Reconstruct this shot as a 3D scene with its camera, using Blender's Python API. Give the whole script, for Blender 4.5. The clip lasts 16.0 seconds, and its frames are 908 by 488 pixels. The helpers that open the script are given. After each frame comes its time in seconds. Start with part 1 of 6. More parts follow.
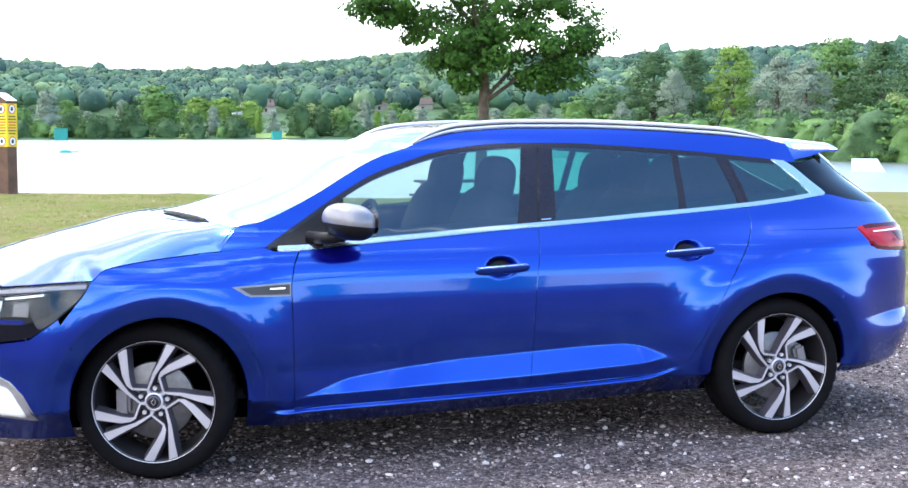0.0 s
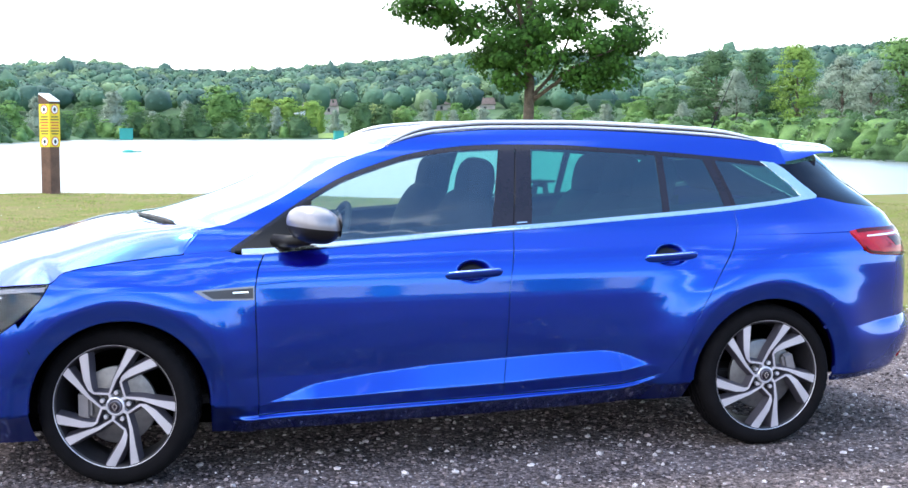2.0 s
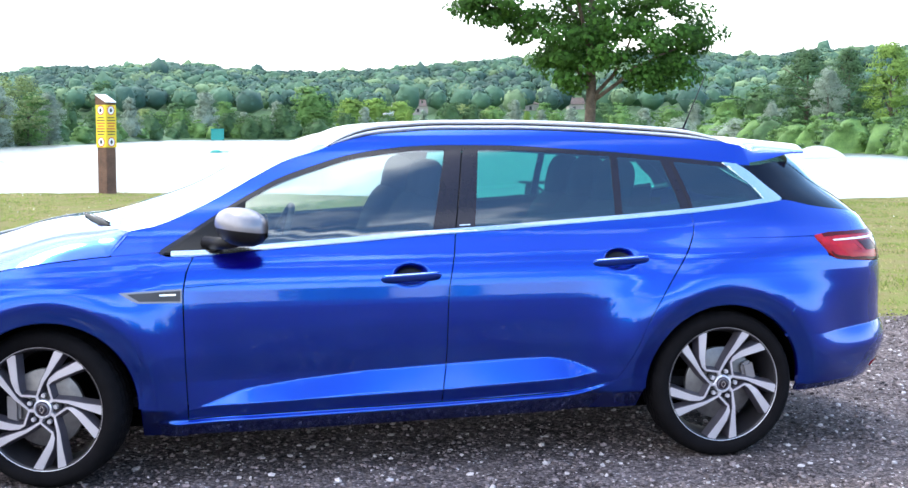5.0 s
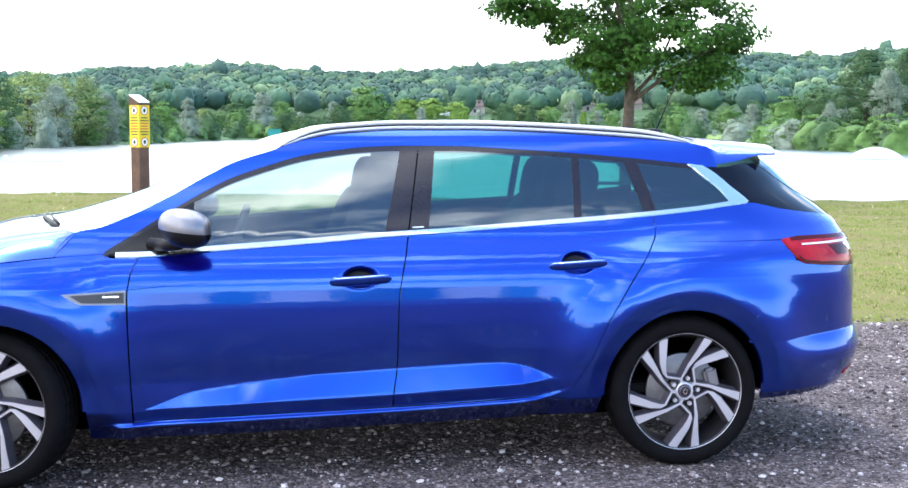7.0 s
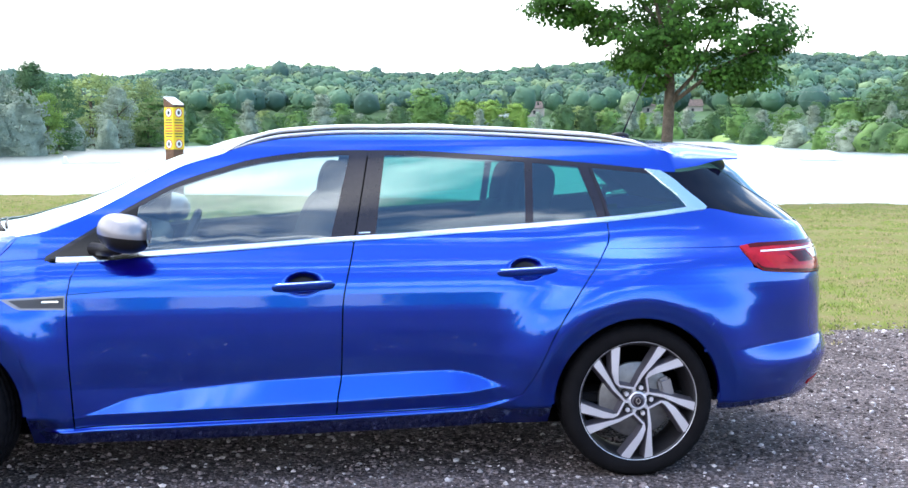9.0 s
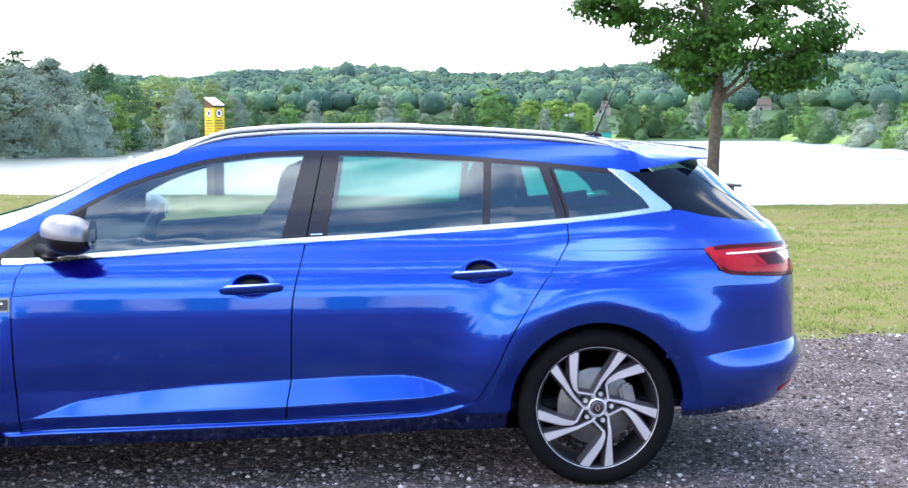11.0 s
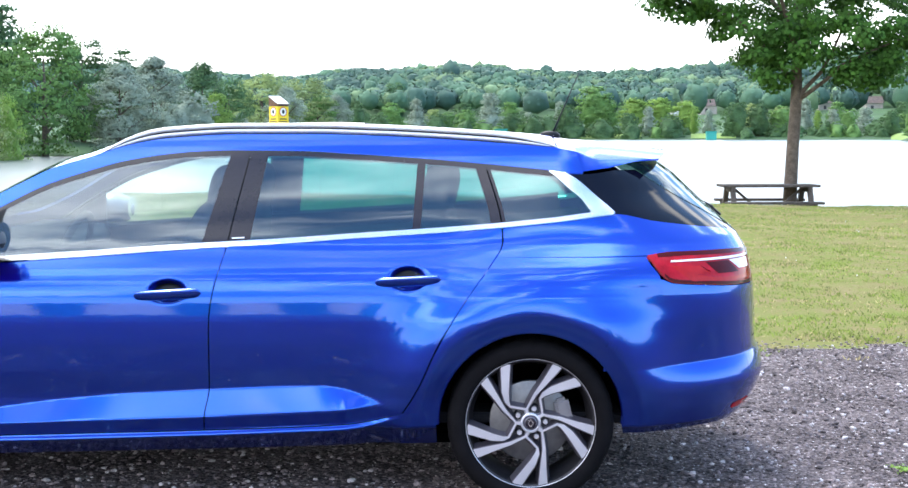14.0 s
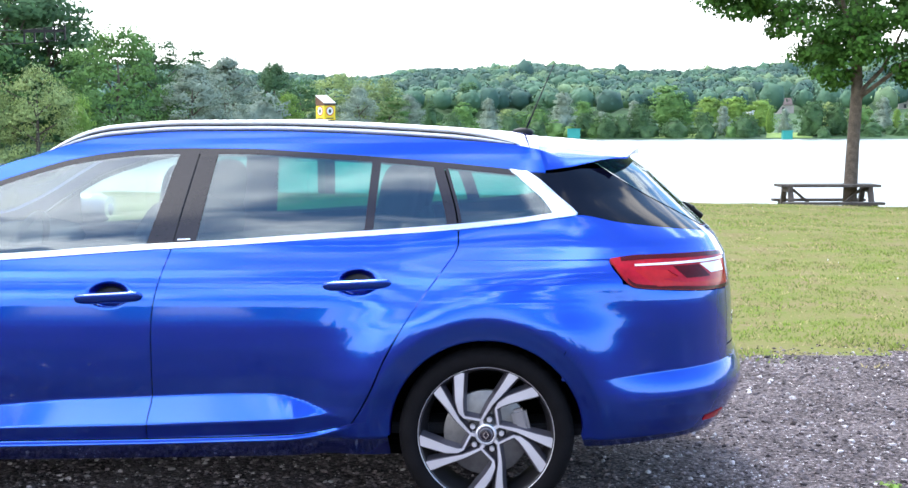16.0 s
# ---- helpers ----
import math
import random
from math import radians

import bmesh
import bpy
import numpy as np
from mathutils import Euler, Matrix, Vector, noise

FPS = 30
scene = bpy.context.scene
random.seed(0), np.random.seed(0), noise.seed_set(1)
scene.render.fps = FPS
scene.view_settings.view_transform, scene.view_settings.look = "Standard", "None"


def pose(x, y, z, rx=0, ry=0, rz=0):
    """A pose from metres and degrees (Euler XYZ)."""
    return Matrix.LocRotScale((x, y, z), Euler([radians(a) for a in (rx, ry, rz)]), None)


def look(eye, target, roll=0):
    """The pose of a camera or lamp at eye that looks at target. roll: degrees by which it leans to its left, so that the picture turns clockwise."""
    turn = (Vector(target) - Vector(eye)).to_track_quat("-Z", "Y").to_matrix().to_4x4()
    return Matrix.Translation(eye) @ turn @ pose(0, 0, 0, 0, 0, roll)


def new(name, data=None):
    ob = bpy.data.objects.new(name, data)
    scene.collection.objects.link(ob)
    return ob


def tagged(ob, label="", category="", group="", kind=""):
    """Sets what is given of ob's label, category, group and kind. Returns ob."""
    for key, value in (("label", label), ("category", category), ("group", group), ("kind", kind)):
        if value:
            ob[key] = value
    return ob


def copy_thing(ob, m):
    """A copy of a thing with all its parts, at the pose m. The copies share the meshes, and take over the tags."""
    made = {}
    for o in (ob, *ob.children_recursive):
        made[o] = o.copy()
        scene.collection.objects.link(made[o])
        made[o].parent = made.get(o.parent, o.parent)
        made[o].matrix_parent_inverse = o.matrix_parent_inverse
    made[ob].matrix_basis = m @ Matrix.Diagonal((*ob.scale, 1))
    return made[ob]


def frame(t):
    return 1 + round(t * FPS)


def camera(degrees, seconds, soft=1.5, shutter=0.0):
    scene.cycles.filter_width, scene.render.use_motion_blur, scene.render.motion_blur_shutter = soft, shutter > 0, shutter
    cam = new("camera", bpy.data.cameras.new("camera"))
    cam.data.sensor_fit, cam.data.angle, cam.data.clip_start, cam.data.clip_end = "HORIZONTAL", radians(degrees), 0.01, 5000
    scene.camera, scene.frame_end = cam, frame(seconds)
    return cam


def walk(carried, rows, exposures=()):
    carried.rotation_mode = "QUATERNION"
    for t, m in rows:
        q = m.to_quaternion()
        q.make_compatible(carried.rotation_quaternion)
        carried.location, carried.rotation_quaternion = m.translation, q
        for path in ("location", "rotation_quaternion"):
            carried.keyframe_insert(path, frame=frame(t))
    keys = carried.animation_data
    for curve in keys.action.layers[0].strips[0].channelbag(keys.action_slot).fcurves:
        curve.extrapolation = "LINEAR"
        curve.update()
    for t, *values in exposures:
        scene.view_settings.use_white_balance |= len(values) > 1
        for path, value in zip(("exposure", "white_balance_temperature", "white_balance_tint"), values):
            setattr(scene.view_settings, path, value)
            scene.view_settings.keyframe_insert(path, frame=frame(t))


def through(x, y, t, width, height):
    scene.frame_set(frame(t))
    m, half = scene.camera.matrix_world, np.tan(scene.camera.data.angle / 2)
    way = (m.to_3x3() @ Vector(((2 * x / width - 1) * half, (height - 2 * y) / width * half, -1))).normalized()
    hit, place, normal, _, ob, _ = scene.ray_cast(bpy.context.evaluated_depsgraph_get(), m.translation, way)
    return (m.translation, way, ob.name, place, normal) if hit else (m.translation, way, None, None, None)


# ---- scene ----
cam = camera(36.4, 16.0)
PATH = [
    (0, (-0.501, -6.173, 1.35), (0.102, -4.273, 1.185), 0.0),
    (0.5, (-0.407, -6.167, 1.346), (0.174, -4.261, 1.182), 0.0),
    (1, (-0.307, -6.174, 1.349), (0.252, -4.261, 1.184), -0.0),
    (1.5, (-0.212, -6.16, 1.351), (0.327, -4.241, 1.186), -0.0),
    (2, (-0.112, -6.161, 1.355), (0.404, -4.236, 1.19), -0.0),
    (2.5, (-0.02, -6.168, 1.358), (0.475, -4.237, 1.193), -0.0),
    (3, (0.087, -6.165, 1.353), (0.559, -4.229, 1.188), -0.1),
    (3.5, (0.187, -6.168, 1.355), (0.638, -4.226, 1.19), -0.1),
    (4, (0.296, -6.169, 1.357), (0.726, -4.223, 1.192), -0.1),
    (6.5, (0.816, -6.155, 1.351), (1.145, -4.189, 1.187), -0.0),
    (7, (0.929, -6.141, 1.355), (1.237, -4.172, 1.191), -0.0),
    (7.5, (1.037, -6.136, 1.359), (1.324, -4.164, 1.195), -0.0),
    (8, (1.153, -6.13, 1.358), (1.419, -4.154, 1.195), -0.0),
    (8.5, (1.267, -6.126, 1.36), (1.511, -4.148, 1.198), -0.1),
    (9, (1.378, -6.122, 1.366), (1.6, -4.141, 1.204), -0.0),
    (11.5, (1.937, -5.996, 1.363), (2.037, -4.005, 1.201), -0.2),
    (12, (2.051, -5.958, 1.367), (2.125, -3.966, 1.205), -0.2),
    (12.5, (2.158, -5.936, 1.367), (2.208, -3.943, 1.205), -0.2),
    (13, (2.274, -5.893, 1.363), (2.298, -3.899, 1.2), -0.2),
    (13.5, (2.378, -5.848, 1.364), (2.379, -3.854, 1.202), -0.1),
    (14, (2.487, -5.8, 1.367), (2.462, -3.807, 1.203), -0.1),
    (14.5, (2.591, -5.747, 1.363), (2.542, -3.755, 1.2), -0.2),
    (15, (2.701, -5.677, 1.352), (2.625, -3.685, 1.189), -0.1),
    (15.5, (2.801, -5.613, 1.352), (2.698, -3.623, 1.188), -0.1),
    (16, (2.907, -5.547, 1.355), (2.775, -3.558, 1.191), -0.2),
]
EXPOSURE = 0.12
walk(cam, [(t, look(eye, target, roll)) for t, eye, target, roll in PATH], [(0, EXPOSURE), (16, EXPOSURE)])

# ---- world and sun ----
world = bpy.data.worlds.new("world")
scene.world = world
world.use_nodes = True
SUN_UP, SUN_ROUND = 60, -25


def build_world():
    nt = world.node_tree
    nt.nodes.clear()
    out, bg = nt.nodes.new("ShaderNodeOutputWorld"), nt.nodes.new("ShaderNodeBackground")
    sky = nt.nodes.new("ShaderNodeTexSky")
    sky.sky_type, sky.sun_disc = "NISHITA", False
    sky.sun_elevation, sky.sun_rotation = radians(SUN_UP), radians(SUN_ROUND)
    sky.air_density, sky.dust_density = 1.0, 2.0
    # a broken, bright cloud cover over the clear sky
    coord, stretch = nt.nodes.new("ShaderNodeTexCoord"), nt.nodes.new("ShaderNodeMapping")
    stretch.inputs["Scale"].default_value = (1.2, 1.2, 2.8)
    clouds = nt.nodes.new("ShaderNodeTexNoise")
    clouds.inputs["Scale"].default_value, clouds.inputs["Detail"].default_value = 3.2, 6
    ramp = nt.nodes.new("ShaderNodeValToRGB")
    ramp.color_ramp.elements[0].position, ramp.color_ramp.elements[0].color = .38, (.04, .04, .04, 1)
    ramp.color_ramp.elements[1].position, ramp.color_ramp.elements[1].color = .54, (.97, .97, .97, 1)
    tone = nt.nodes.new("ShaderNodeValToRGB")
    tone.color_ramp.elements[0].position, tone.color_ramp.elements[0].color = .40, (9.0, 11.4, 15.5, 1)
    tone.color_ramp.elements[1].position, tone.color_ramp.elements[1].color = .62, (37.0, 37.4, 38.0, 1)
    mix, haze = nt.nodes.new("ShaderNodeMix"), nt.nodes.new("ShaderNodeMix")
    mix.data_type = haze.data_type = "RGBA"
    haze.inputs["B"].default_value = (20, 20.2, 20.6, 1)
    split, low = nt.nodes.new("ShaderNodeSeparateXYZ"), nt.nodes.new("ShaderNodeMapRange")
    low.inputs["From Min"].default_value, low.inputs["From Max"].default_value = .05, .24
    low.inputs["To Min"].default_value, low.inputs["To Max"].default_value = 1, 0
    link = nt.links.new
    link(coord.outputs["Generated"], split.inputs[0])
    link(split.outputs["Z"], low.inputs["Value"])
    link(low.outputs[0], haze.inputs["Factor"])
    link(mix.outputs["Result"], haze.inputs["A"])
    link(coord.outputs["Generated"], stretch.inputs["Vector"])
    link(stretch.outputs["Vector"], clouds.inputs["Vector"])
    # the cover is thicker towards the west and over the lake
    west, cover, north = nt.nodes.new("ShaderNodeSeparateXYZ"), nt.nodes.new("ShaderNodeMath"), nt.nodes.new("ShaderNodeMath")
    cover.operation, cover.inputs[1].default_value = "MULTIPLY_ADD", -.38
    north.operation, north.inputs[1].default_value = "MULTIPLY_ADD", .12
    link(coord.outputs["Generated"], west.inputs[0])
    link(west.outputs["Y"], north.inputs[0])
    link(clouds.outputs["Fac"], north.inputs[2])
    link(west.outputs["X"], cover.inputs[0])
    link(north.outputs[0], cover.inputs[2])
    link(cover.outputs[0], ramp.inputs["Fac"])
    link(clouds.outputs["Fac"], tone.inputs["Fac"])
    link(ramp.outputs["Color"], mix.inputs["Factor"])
    clear = nt.nodes.new("ShaderNodeMix")
    clear.data_type, clear.blend_type = "RGBA", "MULTIPLY"
    clear.inputs["Factor"].default_value, clear.inputs["B"].default_value = 1, (2.2, 3.3, 4.0, 1)
    link(sky.outputs["Color"], clear.inputs["A"])
    link(clear.outputs["Result"], mix.inputs["A"])
    link(tone.outputs["Color"], mix.inputs["B"])
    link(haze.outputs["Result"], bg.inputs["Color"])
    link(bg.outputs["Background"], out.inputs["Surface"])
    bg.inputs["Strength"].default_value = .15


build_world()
sun = new("sun", bpy.data.lights.new("sun", "SUN"))
sun.data.energy, sun.data.angle, sun.data.color = 2.4, radians(10), (1, .96, .9)
sun.matrix_world = look((0, 0, 50), (-50 * math.sin(radians(SUN_ROUND)) / math.tan(radians(SUN_UP)), -50 * math.cos(radians(SUN_ROUND)) / math.tan(radians(SUN_UP)), 0))


# ---- materials ----
def material(name, color, rough=.5, metal=0.0, vary=.15, scale=8.0, fine=60.0, bump=0.0, second=None, coat=0.0, island=0.0, each=0.0, spec=.5, ior=1.5, through=0.0):
    """A surface with two sizes of variation and a fine relief; island and each: how far joined pieces and single objects differ."""
    m = bpy.data.materials.new(name)
    m.use_nodes = True
    nt, link = m.node_tree, m.node_tree.links.new
    p = nt.nodes["Principled BSDF"]
    p.inputs["Roughness"].default_value, p.inputs["Metallic"].default_value = rough, metal
    p.inputs["Coat Weight"].default_value, p.inputs["Coat Roughness"].default_value = coat, .03
    p.inputs["Specular IOR Level"].default_value, p.inputs["IOR"].default_value = spec, ior
    coord = nt.nodes.new("ShaderNodeTexCoord")
    a, b = nt.nodes.new("ShaderNodeTexNoise"), nt.nodes.new("ShaderNodeTexNoise")
    for n, s in ((a, scale), (b, fine)):
        n.inputs["Scale"].default_value, n.inputs["Detail"].default_value = s, 5
        link(coord.outputs["Object"], n.inputs["Vector"])
    total = nt.nodes.new("ShaderNodeMath")
    total.operation = "MULTIPLY_ADD"
    link(a.outputs["Fac"], total.inputs[0])
    total.inputs[1].default_value = .6
    half = nt.nodes.new("ShaderNodeMath")
    half.operation = "MULTIPLY"
    half.inputs[1].default_value = .4
    link(b.outputs["Fac"], half.inputs[0])
    link(half.outputs[0], total.inputs[2])
    ramp = nt.nodes.new("ShaderNodeValToRGB")
    dark = second or [c * (1 - vary) for c in color]
    light = [min(1, c * (1 + vary)) for c in color]
    ramp.color_ramp.elements[0].position, ramp.color_ramp.elements[1].position = .36, .64
    ramp.color_ramp.elements[0].color, ramp.color_ramp.elements[1].color = (*dark, 1), (*light, 1)
    link(total.outputs[0], ramp.inputs["Fac"])
    result = ramp.outputs["Color"]
    for amount, kind, socket in ((island, "ShaderNodeNewGeometry", "Random Per Island"), (each, "ShaderNodeObjectInfo", "Random")):
        if amount:
            info, hsv, span = nt.nodes.new(kind), nt.nodes.new("ShaderNodeHueSaturation"), nt.nodes.new("ShaderNodeMapRange")
            span.inputs["To Min"].default_value, span.inputs["To Max"].default_value = 1 - amount, 1 + amount
            link(info.outputs[socket], span.inputs["Value"])
            link(span.outputs[0], hsv.inputs["Value"])
            link(result, hsv.inputs["Color"])
            result = hsv.outputs["Color"]
    link(result, p.inputs["Base Color"])
    if through:
        thin, mix = nt.nodes.new("ShaderNodeBsdfTranslucent"), nt.nodes.new("ShaderNodeMixShader")
        mix.inputs["Fac"].default_value = through
        link(result, thin.inputs["Color"])
        link(p.outputs[0], mix.inputs[1])
        link(thin.outputs[0], mix.inputs[2])
        link(mix.outputs[0], nt.nodes["Material Output"].inputs["Surface"])
    if bump:
        bm = nt.nodes.new("ShaderNodeBump")
        bm.inputs["Strength"].default_value, bm.inputs["Distance"].default_value = bump, .01
        link(b.outputs["Fac"], bm.inputs["Height"])
        link(bm.outputs["Normal"], p.inputs["Normal"])
    return m


def glass_material(name, tint, rough=0.0, head_on=.07):
    """A thin pane: clear with a tint, mirroring more at a grazing angle."""
    m = bpy.data.materials.new(name)
    m.use_nodes = True
    nt, link = m.node_tree, m.node_tree.links.new
    nt.nodes.clear()
    out, mix = nt.nodes.new("ShaderNodeOutputMaterial"), nt.nodes.new("ShaderNodeMixShader")
    clear, gloss, fres = nt.nodes.new("ShaderNodeBsdfTransparent"), nt.nodes.new("ShaderNodeBsdfGlossy"), nt.nodes.new("ShaderNodeMath")
    facing, power = nt.nodes.new("ShaderNodeLayerWeight"), nt.nodes.new("ShaderNodeMath")
    facing.inputs["Blend"].default_value = .5
    power.operation, power.inputs[1].default_value = "POWER", 5
    fres.operation, fres.inputs[1].default_value, fres.inputs[2].default_value = "MULTIPLY_ADD", 1 - head_on, head_on
    clear.inputs["Color"].default_value = (*tint, 1)
    gloss.inputs["Roughness"].default_value = rough
    gloss.inputs["Color"].default_value = (.80, .90, 1, 1)
    link(facing.outputs["Facing"], power.inputs[0])
    link(power.outputs[0], fres.inputs[0])
    link(fres.outputs[0], mix.inputs["Fac"])
    link(clear.outputs[0], mix.inputs[1])
    link(gloss.outputs[0], mix.inputs[2])
    link(mix.outputs[0], out.inputs["Surface"])
    return m


def paint_material():
    """Blue metallic car paint: bright flakes in a deep blue ground, under a clear coat."""
    m = material("blue_paint", (.004, .2, .72), rough=.16, metal=1.0, vary=.05, scale=3, fine=900, coat=1.0)
    nt, link = m.node_tree, m.node_tree.links.new
    flakes, out = nt.nodes["Principled BSDF"], nt.nodes["Material Output"]
    ground, mix = nt.nodes.new("ShaderNodeBsdfPrincipled"), nt.nodes.new("ShaderNodeMixShader")
    ground.inputs["Base Color"].default_value = (.008, .0, .27, 1)
    ground.inputs["Metallic"].default_value, ground.inputs["Roughness"].default_value = 1.0, .46
    ground.inputs["Coat Weight"].default_value, ground.inputs["Coat Roughness"].default_value = 1.0, .03
    for layer in (flakes, ground):
        layer.inputs["Coat IOR"].default_value = 1.44
    mix.inputs["Fac"].default_value = .65
    link(flakes.outputs[0], mix.inputs[1])
    link(ground.outputs[0], mix.inputs[2])
    link(mix.outputs[0], out.inputs["Surface"])
    return m


def grit_material():
    """Trodden crushed stone: grains of two sizes, each with its own shade, dark gaps between and damp stains over all."""
    m = bpy.data.materials.new("crushed_stone")
    m.use_nodes = True
    nt, link = m.node_tree, m.node_tree.links.new
    p = nt.nodes["Principled BSDF"]
    p.inputs["Roughness"].default_value, p.inputs["Specular IOR Level"].default_value = .95, .1
    coord, stain = nt.nodes.new("ShaderNodeTexCoord"), nt.nodes.new("ShaderNodeTexNoise")
    stain.inputs["Scale"].default_value, stain.inputs["Detail"].default_value = 2.2, 6
    link(coord.outputs["Object"], stain.inputs["Vector"])
    shades, heights = [], []
    for scale in (48.0, 120.0):
        cells, split, gap = nt.nodes.new("ShaderNodeTexVoronoi"), nt.nodes.new("ShaderNodeSeparateColor"), nt.nodes.new("ShaderNodeMapRange")
        cells.inputs["Scale"].default_value = scale
        gap.inputs["From Min"].default_value, gap.inputs["From Max"].default_value = .15, .75
        gap.inputs["To Min"].default_value, gap.inputs["To Max"].default_value = 1, .12
        shade = nt.nodes.new("ShaderNodeMath")
        shade.operation = "MULTIPLY"
        link(coord.outputs["Object"], cells.inputs["Vector"])
        link(cells.outputs["Color"], split.inputs[0])
        link(cells.outputs["Distance"], gap.inputs["Value"])
        link(split.outputs[0], shade.inputs[0])
        link(gap.outputs[0], shade.inputs[1])
        shades.append(shade)
        heights.append(gap)
    total, soft, ramp = nt.nodes.new("ShaderNodeMath"), nt.nodes.new("ShaderNodeMath"), nt.nodes.new("ShaderNodeValToRGB")
    total.operation, soft.operation, soft.inputs[1].default_value = "ADD", "MULTIPLY_ADD", .9
    link(shades[0].outputs[0], total.inputs[0])
    link(shades[1].outputs[0], total.inputs[1])
    link(stain.outputs["Fac"], soft.inputs[0])
    link(total.outputs[0], soft.inputs[2])
    for pos, color in ((.45, (.018, .013, .0135, 1)), (1.0, (.074, .057, .058, 1)), (1.7, (.27, .22, .22, 1))):
        e = ramp.color_ramp.elements[0] if pos == .45 else (ramp.color_ramp.elements[1] if pos == 1.7 else ramp.color_ramp.elements.new(.5))
        e.position, e.color = pos / 2, color
    half = nt.nodes.new("ShaderNodeMath")
    half.operation, half.inputs[1].default_value = "MULTIPLY", .5
    link(soft.outputs[0], half.inputs[0])
    link(half.outputs[0], ramp.inputs["Fac"])
    link(ramp.outputs["Color"], p.inputs["Base Color"])
    bump = nt.nodes.new("ShaderNodeBump")
    bump.inputs["Strength"].default_value, bump.inputs["Distance"].default_value = .8, .01
    link(heights[0].outputs[0], bump.inputs["Height"])
    link(bump.outputs["Normal"], p.inputs["Normal"])
    return m


PAINT = paint_material()
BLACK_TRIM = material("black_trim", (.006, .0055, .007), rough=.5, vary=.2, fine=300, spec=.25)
PIANO = material("gloss_black", (.015, .011, .017), rough=.14, vary=.15, spec=.45)
BLACK_GLASS = material("black_glass", (.003, .003, .008), rough=.06, vary=.1, spec=.22)
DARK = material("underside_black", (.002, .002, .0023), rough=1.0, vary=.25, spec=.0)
RUBBER = material("tyre_rubber", (.0065, .006, .0072), rough=.85, vary=.25, scale=14, fine=220, bump=.15, spec=.08)
CHROME = material("satin_chrome", (.78, .79, .80), rough=.16, metal=1.0, vary=.04)
RAIL_SILVER = material("satin_rail", (.74, .73, .75), rough=.38, metal=.35, vary=.05)
CAP_SILVER = material("satin_cap", (.24, .23, .25), rough=.34, metal=.55, vary=.05)
SILVER = material("satin_silver", (.62, .61, .63), rough=.32, metal=.9, vary=.06)
ALLOY = material("machined_alloy", (.66, .645, .71), rough=.34, metal=.75, vary=.06, fine=400)
ALLOY_DARK = material("anthracite_alloy", (.030, .028, .033), rough=.42, metal=.4, vary=.15)
ALLOY_GREY = material("gunmetal_alloy", (.125, .115, .145), rough=.40, metal=.6, vary=.12)
STEEL = material("brake_steel", (.17, .165, .17), rough=.45, metal=.9, vary=.15, scale=20)
RED_LENS = material("red_lens", (.36, .004, .012), rough=.14, vary=.25, scale=14, coat=.2, spec=.15)
BRIGHT_RED = material("bright_red_lens", (.42, .007, .006), rough=.18, vary=.15, coat=.3, spec=.2)
DEEP_RED = material("deep_red_lens", (.06, .001, .002), rough=.16, vary=.2, spec=.15)
WHITE_LENS = material("clear_lens", (.80, .80, .82), rough=.10, vary=.06, coat=1.0)
FABRIC = material("charcoal_fabric", (.016, .016, .020), spec=.2, rough=.95, vary=.3, fine=250, bump=.2)
PLASTIC = material("grey_plastic", (.045, .045, .05), rough=.6, vary=.15, fine=300)
CLEAR_GLASS = glass_material("clear_glass", (.74, .86, .83), head_on=.12)
PRIVACY_GLASS = glass_material("privacy_glass", (.17, .54, .48), head_on=.115)
REAR_GLASS = glass_material("rear_glass", (.05, .11, .10), head_on=.05)
LAMP_GLASS = glass_material("lamp_glass", (.92, .93, .95), head_on=.03)
WINDSCREEN_GLASS = glass_material("windscreen_glass", (.42, .47, .46), head_on=.62)
GRAVEL = grit_material()
STONE = material("stone_chips", (.215, .174, .174), second=(.080, .063, .063), rough=.9, scale=30, fine=180, island=.75, spec=.15)
GRASS_GROUND = material("turf", (.108, .135, .024), second=(.185, .142, .070), spec=.08, rough=.95, scale=2.4, fine=26, bump=.5)
GRASS = material("grass_blades", (.118, .172, .022), second=(.106, .118, .024), spec=.08, rough=.8, scale=.8, fine=12, island=.55, through=.2)
BARK = material("bark", (.13, .10, .075), second=(.06, .045, .035), rough=.95, scale=9, fine=40, bump=.8)
LEAF = material("maple_leaf", (.062, .15, .024), second=(.034, .096, .015), spec=.2, rough=.7, scale=1.2, fine=9, island=.4, through=.30)
WATER = material("lake_water", (.05, .08, .08), rough=.30, vary=.1, scale=.02, fine=.9, ior=2.0)
# the next two greens lean to blue: distance haze put into the leaf colour
FOREST = material("forest_leaf", (.072, .150, .088), second=(.046, .104, .062), rough=.9, scale=.012, fine=.2, island=.14)
FOREST_BLUE_HAZE = material("forest_leaf_dark", (.046, .102, .076), second=(.030, .070, .052), rough=.9, scale=.012, fine=.2, island=.12)
FOREST_LIGHT = material("forest_leaf_light", (.135, .21, .10), second=(.10, .16, .078), rough=.9, scale=.012, fine=.2, island=.12)
LEAF_MID = material("bank_leaf_green", (.14, .26, .066), second=(.082, .17, .044), rough=.8, scale=.5, fine=3, island=.22, each=.12, through=.30)
